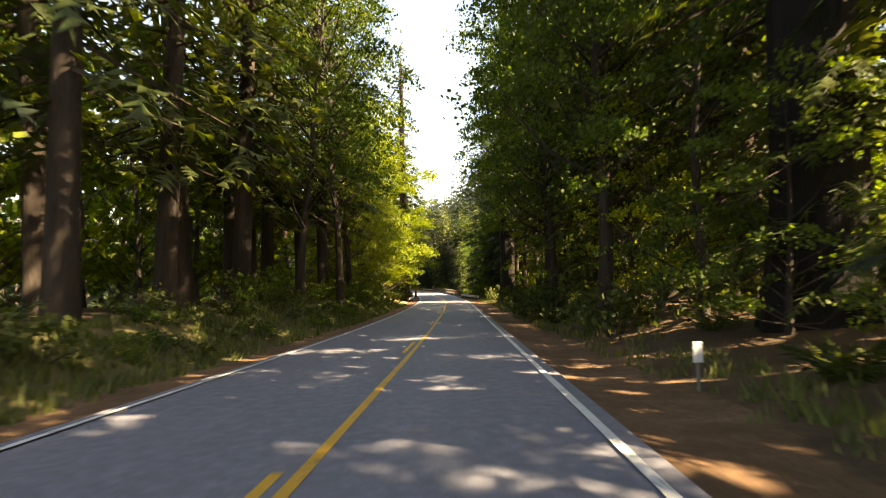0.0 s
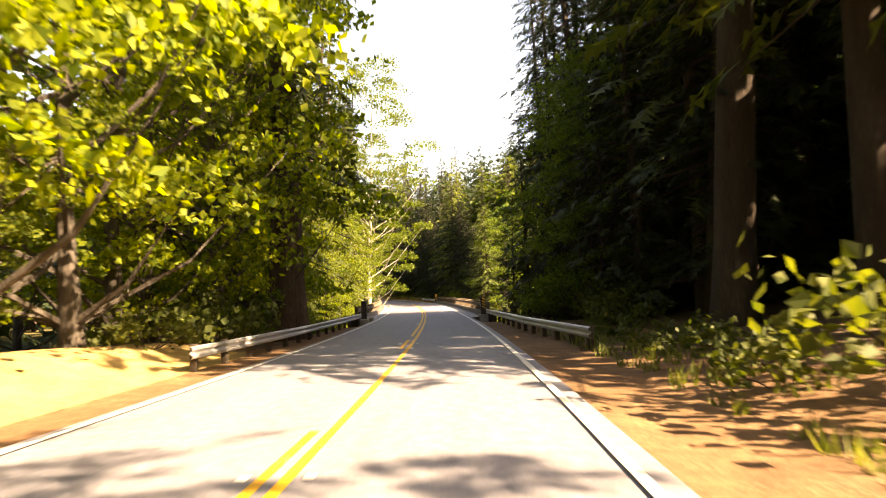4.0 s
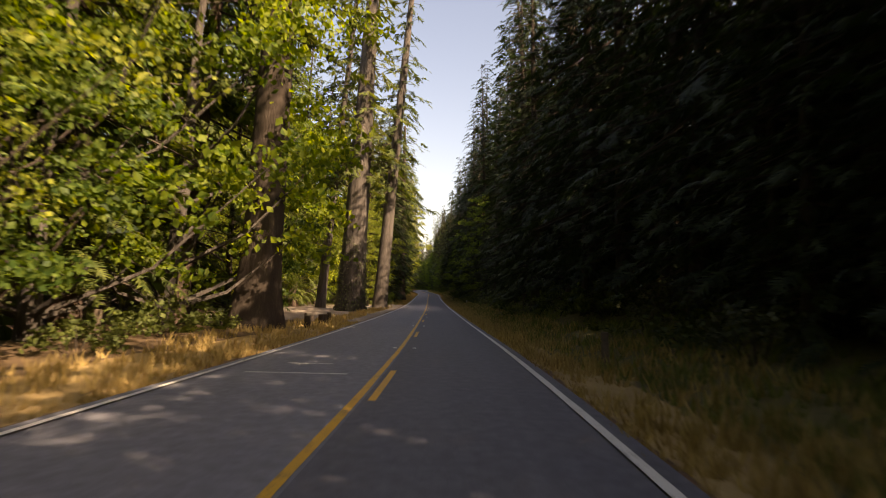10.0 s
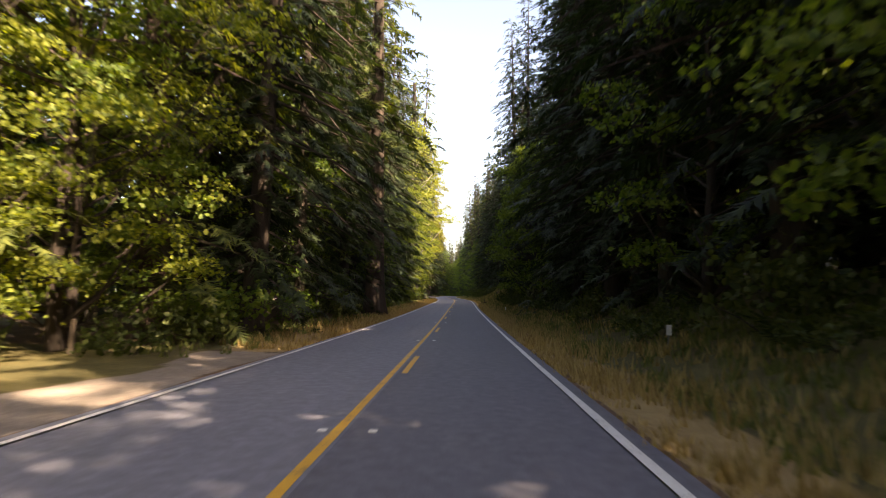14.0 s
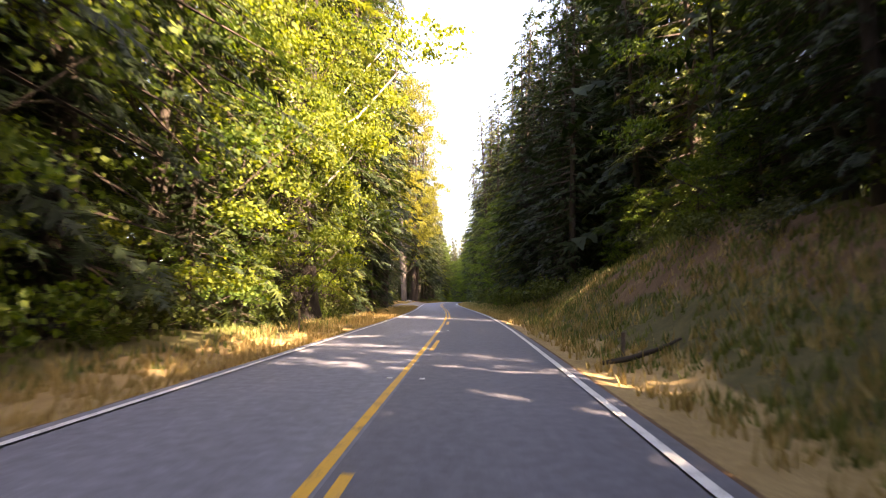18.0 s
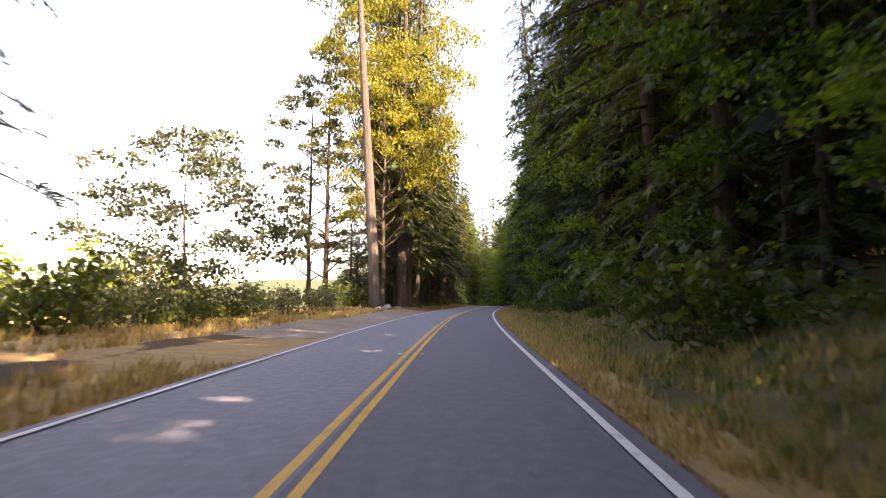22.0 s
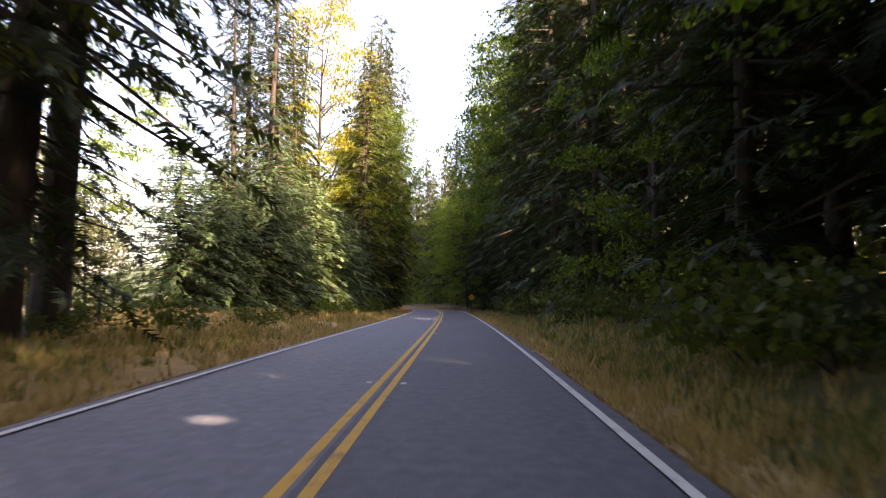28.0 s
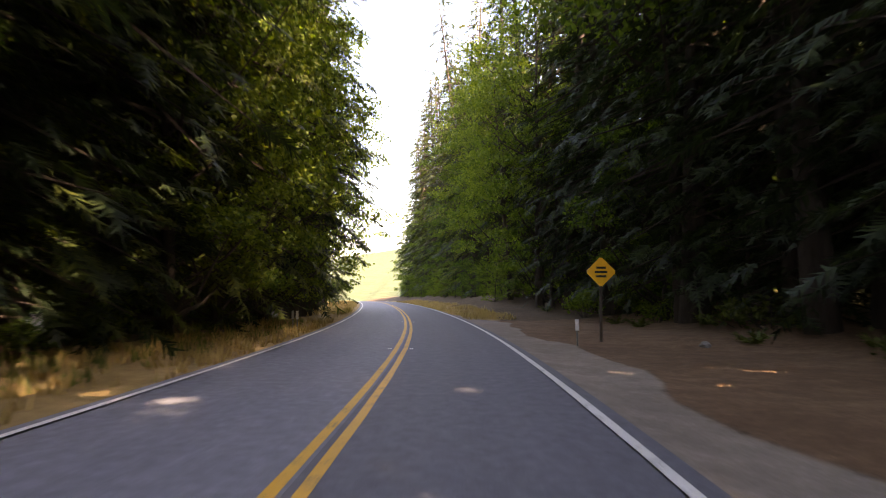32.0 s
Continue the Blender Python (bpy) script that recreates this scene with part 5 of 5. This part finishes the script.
HIGH = (15, 4.8, 90, "redneedle")
for s, off, r, tall, label, bark, crown, lean in (
    (14.5, 10.2, 1.05, 40, "huge redwood trunk with shade in its bark colour", "shadebark", HIGH, (0, 0)),
    (56.5, 13.0, 1.55, 46, "huge redwood trunk with shade in its bark colour", "shadebark", HIGH, (0, 0)),
    (69.0, 7.6, 0.95, 42, "shade-darkened redwood trunk beside a litter-covered pullout", "shadebark", HIGH, (0, 0)),
    (727.2, -9.4, 1.15, 44, "one of two shade-darkened redwood trunks standing together", "shadebark", HIGH, (0, 0)),
    (391.7, -8.3, 1.0, 44, "one of two shade-darkened redwood trunks standing together", "shadebark", HIGH, (0, 0)),
    (99.0, -5.9, 0.78, 40, "straight redwood trunk beside the guard rail", "redwood", (7, 4.4, 130, "redneedle"), (0, 0)),
    (219.0, -7.6, 1.0, 44, "broad redwood trunk with sunlit edge", "darkbark", HIGH, (0, 2)),
    (241.0, -13.8, 1.1, 42, "dark redwood trunk behind the turnout", "darkbark", HIGH, (0, 0)),
    (255.2, -8.1, 1.42, 48, "great redwood trunk clad in ivy at the turnout", "greybark", HIGH, (0, 2)),
    (260.2, -12.3, 0.55, 44, "pale sunlit redwood trunk leaning slightly", "greybark", HIGH, (0, 4.5)),
    (266.2, -5.9, 0.88, 46, "straight grey redwood trunk at the road's edge", "greybark", HIGH, (0, 4.0)),
    (325.0, -6.0, 0.80, 40, "dark redwood trunk in the shade", "darkbark", HIGH, (0, 0)),
    (517.6, -9.2, 0.72, 44, "dark trunk against the bright meadow", "darkbark", (11, 4.4, 100, "fir"), (0, 0)),
    (518.9, -8.7, 0.5, 42, "dark trunk against the bright meadow", "darkbark", (10, 4.2, 90, "fir"), (0, 2)),
    (507.8, -10.2, 0.66, 50, "tall bare redwood pole with a few tufts", "greybark", (32, 1.8, 34, "redneedle"), (0, -4.0)),
):
    big_trunk(s, off, r, tall, label, bark, crown, lean)

# bushes, ferns and saplings under the trees
U, LOW = "undergrowth along the road", []
band(-6, 100, 6.3, 9.5, 1.7, ["bush_a", "bush_b", "fern", "fern"], (0.7, 1.2), up=-0.05, lean=4, skip=0.1, group=U, into=LOW, keep=7.6)
band(2, 74, -5.6, -9.5, 0.8, ["bush_c", "bush_b", "fern", "bush_c"], (0.5, 1.0), up=-0.05, lean=4, group=U, into=LOW, keep=7.6)
band(88, 110, -6.2, -9.5, 1.6, ["bush_a", "bush_c", "bush_b"], (0.7, 1.2), up=-0.05, lean=4, group=U, into=LOW, keep=7.6)
band(104, 166, -6.8, -10.5, 1.3, ["bush_c", "bush_a", "bush_c"], (1.0, 1.6), up=0.2, lean=4, group=U, into=LOW, keep=7.6)
band(100, 170, 6.8, 11, 1.5, ["bush_c", "bush_a", "bush_b"], (1.0, 1.6), up=0.2, lean=4, group=U, into=LOW, keep=7.6)
band(170, 228, -8, -10, 2.2, ["bush_a", "fern", "bush_b"], (0.7, 1.1), up=-0.05, lean=4, group=U, into=LOW, keep=7.6)
band(190, 360, 6.8, 9.5, 1.8, ["bush_a", "bush_b", "fern", "bush_d"], (0.6, 1.1), up=-0.05, lean=4, group=U, into=LOW, keep=7.6)
band(228, 292, -17, -20, 2.0, ["bush_c", "bush_a", "fern"], (0.7, 1.2), up=-0.05, lean=4, group=U, into=LOW, keep=7.6)
band(290, 400, -7.2, -9.5, 1.9, ["bush_a", "fern", "bush_c"], (0.6, 1.1), up=-0.05, lean=4, group=U, into=LOW, keep=7.6)
band(362, 400, 8.5, 13, 1.9, ["bush_b", "bush_d", "bush_a"], (0.5, 0.9), up=-0.05, lean=4, group=U, into=LOW, keep=7.6)
band(400, 640, 6.6, 9.0, 1.8, ["bush_a", "bush_b", "bush_c", "bush_a"], (0.6, 1.2), up=-0.05, lean=4, group=U, into=LOW, keep=7.6)
band(430, 455, -8, -14, 1.8, ["bush_d", "bush_a", "bush_d"], (0.7, 1.0), up=-0.05, lean=4, group=U, into=LOW, keep=7.6)
band(460, 512, -12, -20, 1.7, ["bush_d", "bush_a", "bush_d"], (0.9, 1.8), up=-0.05, lean=4, group=U, into=LOW, keep=7.6)
band(520, 600, -7.4, -10, 2.6, ["bush_b", "fern", "bush_a"], (0.6, 1.0), up=-0.05, lean=4, group=U, into=LOW, keep=7.6)
band(606, 672, -6.8, -9, 1.8, ["bush_b", "bush_c", "fern"], (0.6, 1.0), up=-0.05, lean=4, group=U, into=LOW, keep=7.6)
band(645, 800, 10.5, 14, 2.6, ["bush_b", "fern", "bush_c"], (0.6, 1.1), up=-0.05, lean=4, group=U, into=LOW, keep=7.6)


FAR = []
for lane in range(38, 135, 9):
    band(-50, 850, lane, lane + 9, 8.0, ["speck"], (0.75, 1.1), into=FAR)
for lane in range(42, 135, 9):
    band(-50, 420, -lane, -lane - 9, 8.0, ["speck"], (0.75, 1.1), into=FAR)
FAR = [q for q in FAR if not (100 < q[1].translation.y < 200 and abs(q[1].translation.x - 22) < 16) and not (q[1].translation.y < 70 and abs(q[1].translation.x) < 75)]
woods("far_forest", "conifer forest rising away from the road", "forest", "", FAR)
woods("back_forest", "dim forest of tall conifers behind the first trees", "forest", "", BACK)
woods("hill_forest", "dark conifers covering the hill beyond the creek", "forest", "", HILL)
woods("meadow_trees", "pale sunlit trees beyond the meadow", "forest", "", MEADOW)
woods("undergrowth", "bushes and ferns under the trees", "undergrowth", "", LOW)


for key, (root, used) in TREES.items():
    if not used:
        for o in (*root.children_recursive, root):
            bpy.data.objects.remove(o)

# ---- grass ----
def grass(name, label, count, seed, strips, mat, tall, wide=0.028):
    """Tufts of blades over strips (s0, s1, near, far)."""
    rng = np.random.default_rng(seed)
    area = np.array([(b - a) * abs(d - c) for a, b, c, d in strips])
    tufts = count // 7
    which = rng.choice(len(strips), tufts, p=area / area.sum())
    st = np.array(strips)[which]
    s = rng.uniform(st[:, 0], st[:, 1])
    o = st[:, 2] + (st[:, 3] - st[:, 2]) * rng.uniform(0, 1, tufts)
    keep = (np.sin(s * 0.7 + o * 1.9) + np.sin(s * 0.23 - o) + rng.normal(0, 0.8, tufts)) > -0.9
    s, o = np.repeat(s[keep], 7), np.repeat(o[keep], 7)
    n = len(s)
    s, o = s + rng.normal(0, 0.09, n), o + rng.normal(0, 0.09, n)
    x, y = plan(s, o)
    z = road_z(s) + ground_up(s, o) - 0.02
    h = tall * rng.uniform(0.45, 1.25, n)
    a = rng.uniform(0, 6.28, n)
    w = wide * rng.uniform(0.6, 1.3, n)
    bend = rng.uniform(0.1, 0.6, n) * h
    b = rng.uniform(0, 6.28, n)
    p = np.stack([x, y, z], 1)
    side = np.stack([np.cos(a) * w, np.sin(a) * w, 0 * a], 1)
    tip = p + np.stack([np.cos(b) * bend, np.sin(b) * bend, h], 1)
    ob = new(name, triangles(name, np.stack([p - side, p + side, tip], 1), mat))
    return tagged(ob, label, "grass", "", "stuff")


grass("dry_grass", "dry golden grass on the verges", 200000, 5, [
    (165, 228, -4.2, -7.5), (172, 360, 3.8, 5.6), (172, 360, 3.8, 7.2), (293, 455, -3.9, -6.6), (360, 400, 4.0, 9.5), (400, 640, 3.8, 5.6), (400, 640, 3.8, 7.2), (228, 276, -5.0, -6.8),
    (455, 512, -8.0, -16), (520, 612, -3.9, -7.2), (612, 680, -3.9, -6.5), (575, 614, -6, -16), (682, 760, 3.9, 7), (690, 800, -4, -9)], M["drygrass"], 0.34)
grass("dry_grass", "short pale straw along the edge of the asphalt", 90000, 8, [
    (174, 360, 3.52, 4.3), (400, 640, 3.52, 4.3), (165, 228, -3.75, -4.6), (293, 455, -3.75, -4.4), (520, 640, -3.75, -4.4)], M["drygrass"], 0.17, 0.022)
grass("green_grass", "green grass and weeds mixed into the verges", 200000, 6, [
    (-10, 76, -4.6, -7.0), (-10, 76, -4.8, -8.5), (-10, 76, -4.8, -8.5), (-10, 100, 5.2, 7.0), (358, 402, 4.6, 11), (358, 402, 4.6, 11), (172, 360, 4.8, 8.5), (172, 360, 4.8, 8.5), (290, 400, -5.2, -8), (400, 640, 4.6, 8.4), (400, 640, 4.6, 8.4), (520, 680, -5, -8), (455, 512, -11, -22), (110, 165, -6, -12), (110, 165, 6, 12)], M["greengrass"], 0.30, 0.03)


# ---- overpass beyond the creek ----
over = tagged(new("overpass"), "concrete highway overpass with a steel side rail", "overpass")
obase = on_road(100, 35)
over.location = obase
oinv = Matrix.Translation(-obase)
for name, off, prof, mat, label in (
    ("deck", 36.0, [(-5.4, 9.6), (5.4, 9.6), (5.4, 10.4), (-5.4, 10.4)], "concrete", ""),
    ("girder", 32.2, [(-0.5, 7.8), (0.5, 7.8), (0.5, 9.6), (-0.5, 9.6)], "concrete", ""),
    ("girder", 36.0, [(-0.5, 7.8), (0.5, 7.8), (0.5, 9.6), (-0.5, 9.6)], "concrete", ""),
    ("girder", 39.8, [(-0.5, 7.8), (0.5, 7.8), (0.5, 9.6), (-0.5, 9.6)], "concrete", ""),
    ("side_rail", 30.75, [(-0.06, 11.2), (0.06, 11.2), (0.06, 11.4), (-0.06, 11.4)], "zinc", "thin steel rail"),
    ("side_rail", 30.75, [(-0.06, 10.8), (0.06, 10.8), (0.06, 10.9), (-0.06, 10.9)], "zinc", "thin steel rail"),
):
    me = along(name, 104, 196, off, prof, M[mat], 4.0)
    me.transform(oinv)
    part(name, me, over, label)
rail_post = box_mesh("rail_post", 0.1, 0.1, 1.0, M["zinc"], 0.005)
for k in range(23):
    s = 105 + 4 * k
    p = part("rail_post", rail_post, over)
    p.matrix_basis = oinv @ Matrix.Translation(on_road(s, 30.75, 10.38)) @ Matrix.Rotation(float(heading(s)), 4, "Z")
for s in (116, 140, 164, 188):
    for off in (33.0, 39.0):
        me = box_mesh("pier", 1.3, 1.3, 16.0, M["concrete"], 0.1)
        p = part("pier", me, over)
        p.matrix_basis = oinv @ Matrix.Translation(on_road(s, off, -8.1)) @ Matrix.Rotation(float(heading(s)), 4, "Z")


# ---- roadside posts and signs ----
def upright(s, off, up=-0.25, turn=0.0, lean=0.0):
    p = spot(s, off, up)
    return Matrix.Translation(p) @ Euler((0, radians(lean), float(heading(s)) + radians(turn))).to_matrix().to_4x4()


def marker(s, off, tall, label, lean=0.0, wide=0.11, wood=False):
    """A road-edge marker: a flat paddle on a thin post, or a plain wooden stake."""
    root = tagged(new("marker_post"), label, "marker post", "marker posts along the road")
    root.matrix_basis = upright(s, off, -0.25, 0, lean)
    if wood:
        part("post", box_mesh("post", wide, wide * 0.9, tall + 0.25, M["timber"], 0.012), root)
    else:
        part("post", box_mesh("post", 0.05, 0.03, tall + 0.2, M["green_sign"], 0.004), root)
        part("paddle", box_mesh("paddle", wide, 0.022, tall * 0.42, M["signwhite"], 0.004, (0, -0.03, 0.25 + tall * 0.58)), root, "white reflective paddle")
    return root


WHITE = "white roadside marker paddle on a thin post"
STAKE = "weathered wooden marker stake on the verge"
for s, off, tall, wood, wide in (
    (9.8, 5.4, 0.8, False, 0.15), (182.0, 5.6, 0.62, True, 0.10), (197.3, -7.3, 0.75, True, 0.16), (209.0, -9.6, 0.95, True, 0.17),
    (205.8, 5.5, 0.8, True, 0.17), (223.7, -6.2, 0.7, True, 0.12), (290.6, -9.3, 0.95, True, 0.12), (289.8, 6.6, 0.62, False, 0.13),
    (373.4, 5.0, 0.75, True, 0.09), (382.6, -5.6, 0.95, True, 0.08), (490.2, 6.2, 0.42, False, 0.15), (495.7, -11.6, 0.75, True, 0.12),
    (505.2, -11.4, 0.6, True, 0.12), (541.5, 4.9, 0.6, False, 0.13), (664.8, 5.65, 0.85, False, 0.12), (671.6, -4.6, 0.85, False, 0.1),
    (671.9, -4.85, 0.85, False, 0.1), (111.5, -6.9, 0.9, True, 0.16), (110.4, 6.0, 0.8, True, 0.14), (330.5, 5.5, 0.6, False, 0.1),
):
    marker(s, off, tall, STAKE if wood else WHITE, 2.0 * math.sin(s), wide, wood)


def bollard(s, off, r, tall):
    root = tagged(new("bollard"), "short thick dark wooden bollard edging the turnout", "bollard", "bollards at the turnout")
    root.matrix_basis = upright(s, off, -0.2)
    rnd = random.Random(int(s * 10))
    v, f = tube([(0, 0, 0), (0.005, 0, tall * 0.5), (0, 0.004, tall + 0.16), (0, 0, tall + 0.2)], [r, r * 0.98, r * 0.96, r * 0.86], 12, rnd, 0.03)
    part("post", mesh_of("post", v, f, M["darktimber"], True), root)


for s, off, r, tall in ((221.3, -5.6, 0.17, 0.62), (223.4, -5.8, 0.16, 0.58), (225.0, -5.6, 0.16, 0.6), (226.7, -5.65, 0.16, 0.55), (271.8, -8.0, 0.14, 0.75), (229.4, -5.9, 0.16, 0.55)):
    bollard(s, off, r, tall)


def plate_sign(name, s, off, w, h, low, mat, label, bars=0, turn=0.0, posts=1):
    """A rectangular plate on posts; bars stand for lines that cannot be read."""
    root = tagged(new(name), label, "sign")
    root.matrix_basis = upright(s, off, -0.3, turn)
    for k in range(posts):
        x = 0 if posts == 1 else (k - 0.5) * w * 0.7
        part("post", box_mesh("post", 0.09, 0.06, low + h + 0.25, M["timber"], 0.006, (x, 0.04, 0)), root)
    plate = part("plate", box_mesh("plate", w, 0.02, h, M[mat], 0.006, (0, 0, low + 0.3)), root)
    for k in range(bars):
        part("text_bar", box_mesh("text_bar", w * (0.78 - 0.14 * (k % 2)), 0.006, h * 0.12, M["black"], 0.001, (0, -0.013, low + 0.3 + h * (0.8 - 0.62 * k / max(1, bars - 1) - 0.06))), plate)
    return root


BED, SIDE = -float(ground_up(114.9, 4.44)), -float(ground_up(118.5, 8.0))
plate_sign("bridge_plate", 114.9, 4.44, 0.42, 0.21, BED + 0.66, "signwhite", "small white plate fixed to the bridge rail", 2)
plate_sign("road_sign", 118.5, 8.0, 0.9, 0.45, SIDE + 0.75, "green_sign", "grey sign board among the bushes by the creek")
plate_sign("road_sign", 180.6, -7.2, 1.35, 0.62, 1.0, "green_sign", "grey sign board standing behind the guard rail", 0, 8, 2)
plate_sign("low_sign", 221.5, -9.8, 1.3, 0.32, 0.55, "signwhite", "low pale sign board at the turnout entrance", 0, 10, 2)


def object_marker(s, off):
    root = tagged(new("object_marker"), "pair of narrow reflective strips marking the rail end", "marker")
    root.matrix_basis = upright(s, off, -0.3)
    part("post", box_mesh("post", 0.07, 0.05, 1.9, M["green_sign"], 0.004), root)
    for x in (-0.09, 0.09):
        part("strip", box_mesh("strip", 0.13, 0.02, 0.95, M["signyellow"], 0.004, (x, -0.04, 0.9)), root, "yellow reflective strip")


object_marker(B1 + 0.1, 4.72)


def warning_sign(s, off, turn):
    root = tagged(new("warning_sign"), "yellow diamond warning sign on a thin post", "sign")
    root.matrix_basis = upright(s, off, -0.3, turn)
    part("post", box_mesh("post", 0.09, 0.07, 2.7, M["darktimber"], 0.006, (0, 0.04, 0)), root)
    bm = bmesh.new()
    bmesh.ops.create_cube(bm, size=1, matrix=Matrix.Translation((0, -0.015, 2.72)) @ Matrix.Rotation(radians(45), 4, "Y") @ Matrix.Diagonal((0.76, 0.018, 0.76, 1)))
    bmesh.ops.bevel(bm, geom=[e for e in bm.edges if abs((e.verts[0].co - e.verts[1].co).normalized().y) > 0.9], offset=0.05, segments=3, affect="EDGES")
    me = bpy.data.meshes.new("plate")
    bm.to_mesh(me)
    bm.free()
    me.materials.append(M["signyellow"])
    plate = part("plate", me, root, "yellow diamond plate")
    for k, w in enumerate((0.34, 0.44, 0.36)):
        part("text_bar", box_mesh("text_bar", w, 0.006, 0.075, M["black"], 0.001, (0, -0.028, 2.83 - 0.15 * k)), plate)


warning_sign(666.2, 6.85, 0)


# ---- rocks, stump, fallen wood ----
def boulder(s, off, size, label, mat="rock", flat=0.75):
    bm = bmesh.new()
    bmesh.ops.create_icosphere(bm, subdivisions=3, radius=1)
    seed = Vector((s, off, 3.1))
    for v in bm.verts:
        n = noise.noise(v.co * 1.3 + seed) * 0.35 + noise.noise(v.co * 3.5 + seed) * 0.12
        v.co = v.co * (1 + n)
        v.co.z *= flat
    me = bpy.data.meshes.new("boulder")
    bm.to_mesh(me)
    bm.free()
    me.materials.append(M[mat])
    ob = tagged(new("boulder", me), label, "rock")
    ob.matrix_basis = stand(s, off, s * 77 % 360, size, size * 0.3)
    return ob


boulder(507.6, -8.9, 0.55, "pale grey boulder at the edge of the turnout")
boulder(505.4, -9.4, 0.42, "small pale boulder at the edge of the turnout")
boulder(508.6, 5.6, 0.24, "pale stone lying on the grassy bank")
boulder(541.0, 6.1, 0.5, "dark broken stump of rock beside the road", "darkbark", 0.9)
boulder(516.2, -10.6, 0.35, "low grey boulder beside a tree trunk")
boulder(663.6, 9.2, 0.16, "small pale stone on the dirt turnout")
log = tagged(new("fallen_branch"), "grey fallen branch lying on the bank", "branch")
log.matrix_basis = stand(372.6, 5.2, 0, 1.0, 0.05)
v, f = tube([(-1.0, -0.5, 0.02), (-0.3, -0.1, 0.1), (0.5, 0.2, 0.32), (1.1, 0.5, 0.55)], [0.05, 0.07, 0.06, 0.03], 7, random.Random(3), 0.1)
part("wood", mesh_of("wood", v, f, M["darktimber"], True), log)

# ivy on the great trunk at the turnout
ivy_rng = np.random.default_rng(9)
n = 2600
a, h = ivy_rng.uniform(0, 2 * math.pi, n), ivy_rng.uniform(0, 1, n) ** 1.35 * 8.0
clad = np.sin(a * 3 + h * 0.9) + np.sin(a * 5 - h * 1.7 + 1.0) + ivy_rng.normal(0, 0.5, n) > -0.55 + 0.22 * h - 0.9
a, h = a[clad], h[clad]
rr = 1.42 * (1 + 0.16 * np.exp(-h / 1.86)) * (1 - 0.0146 * h) + ivy_rng.uniform(0.05, 0.22, len(h))
ivy_at = np.array(stand(255.2, -8.1, 0, 1.0, -0.1, (0, 2)))
pos = np.stack([rr * np.cos(a), rr * np.sin(a), h], 1) @ ivy_at[:3, :3].T + ivy_at[:3, 3]
ivy = new("ivy", triangles("ivy", leaf_tris(pos, 0.19, ivy_rng), M["ivy"]))
tagged(ivy, "dusty ivy climbing the great redwood trunk", "ivy", "", "stuff")

# ---- small things on the road ----
stud = box_mesh("road_stud", 0.10, 0.10, 0.018, M["reflector"], 0.006)
for k in range(46):
    s = DASH - 190 + 14.63 * k + 9.1
    for off in (-0.17, 0.41):
        ob = tagged(new("road_stud", stud), "small square reflective road stud", "road stud", "road studs")
        ob.matrix_basis = Matrix.Translation(on_road(s, off, 0.001)) @ Matrix.Rotation(float(heading(s)), 4, "Z")
for s in (B0 - 0.4, B1 + 0.6):
    j = ribbon("bridge_joint", np.array([s, s + 0.12]), np.linspace(-3.6, 3.5, 8), lambda a, o: 0.0035 + 0 * a, [M["black"]])
    tagged(j, "dark tarred joint across the road", "road joint", "", "structure")
for s, o0, o1 in ((181.9, 1.6, 3.0), (201.8, -2.6, -0.6), (203.5, -2.2, -1.2), (158.5, -2.4, -0.4)):
    j = ribbon("scrape", np.array([s, s + 0.09]), np.linspace(o0, o1, 6), lambda a, o: 0.0035 + 0 * a, [M["white"]], uv=True)
    tagged(j, "pale worn scrape across the asphalt", "road marking", "", "structure")
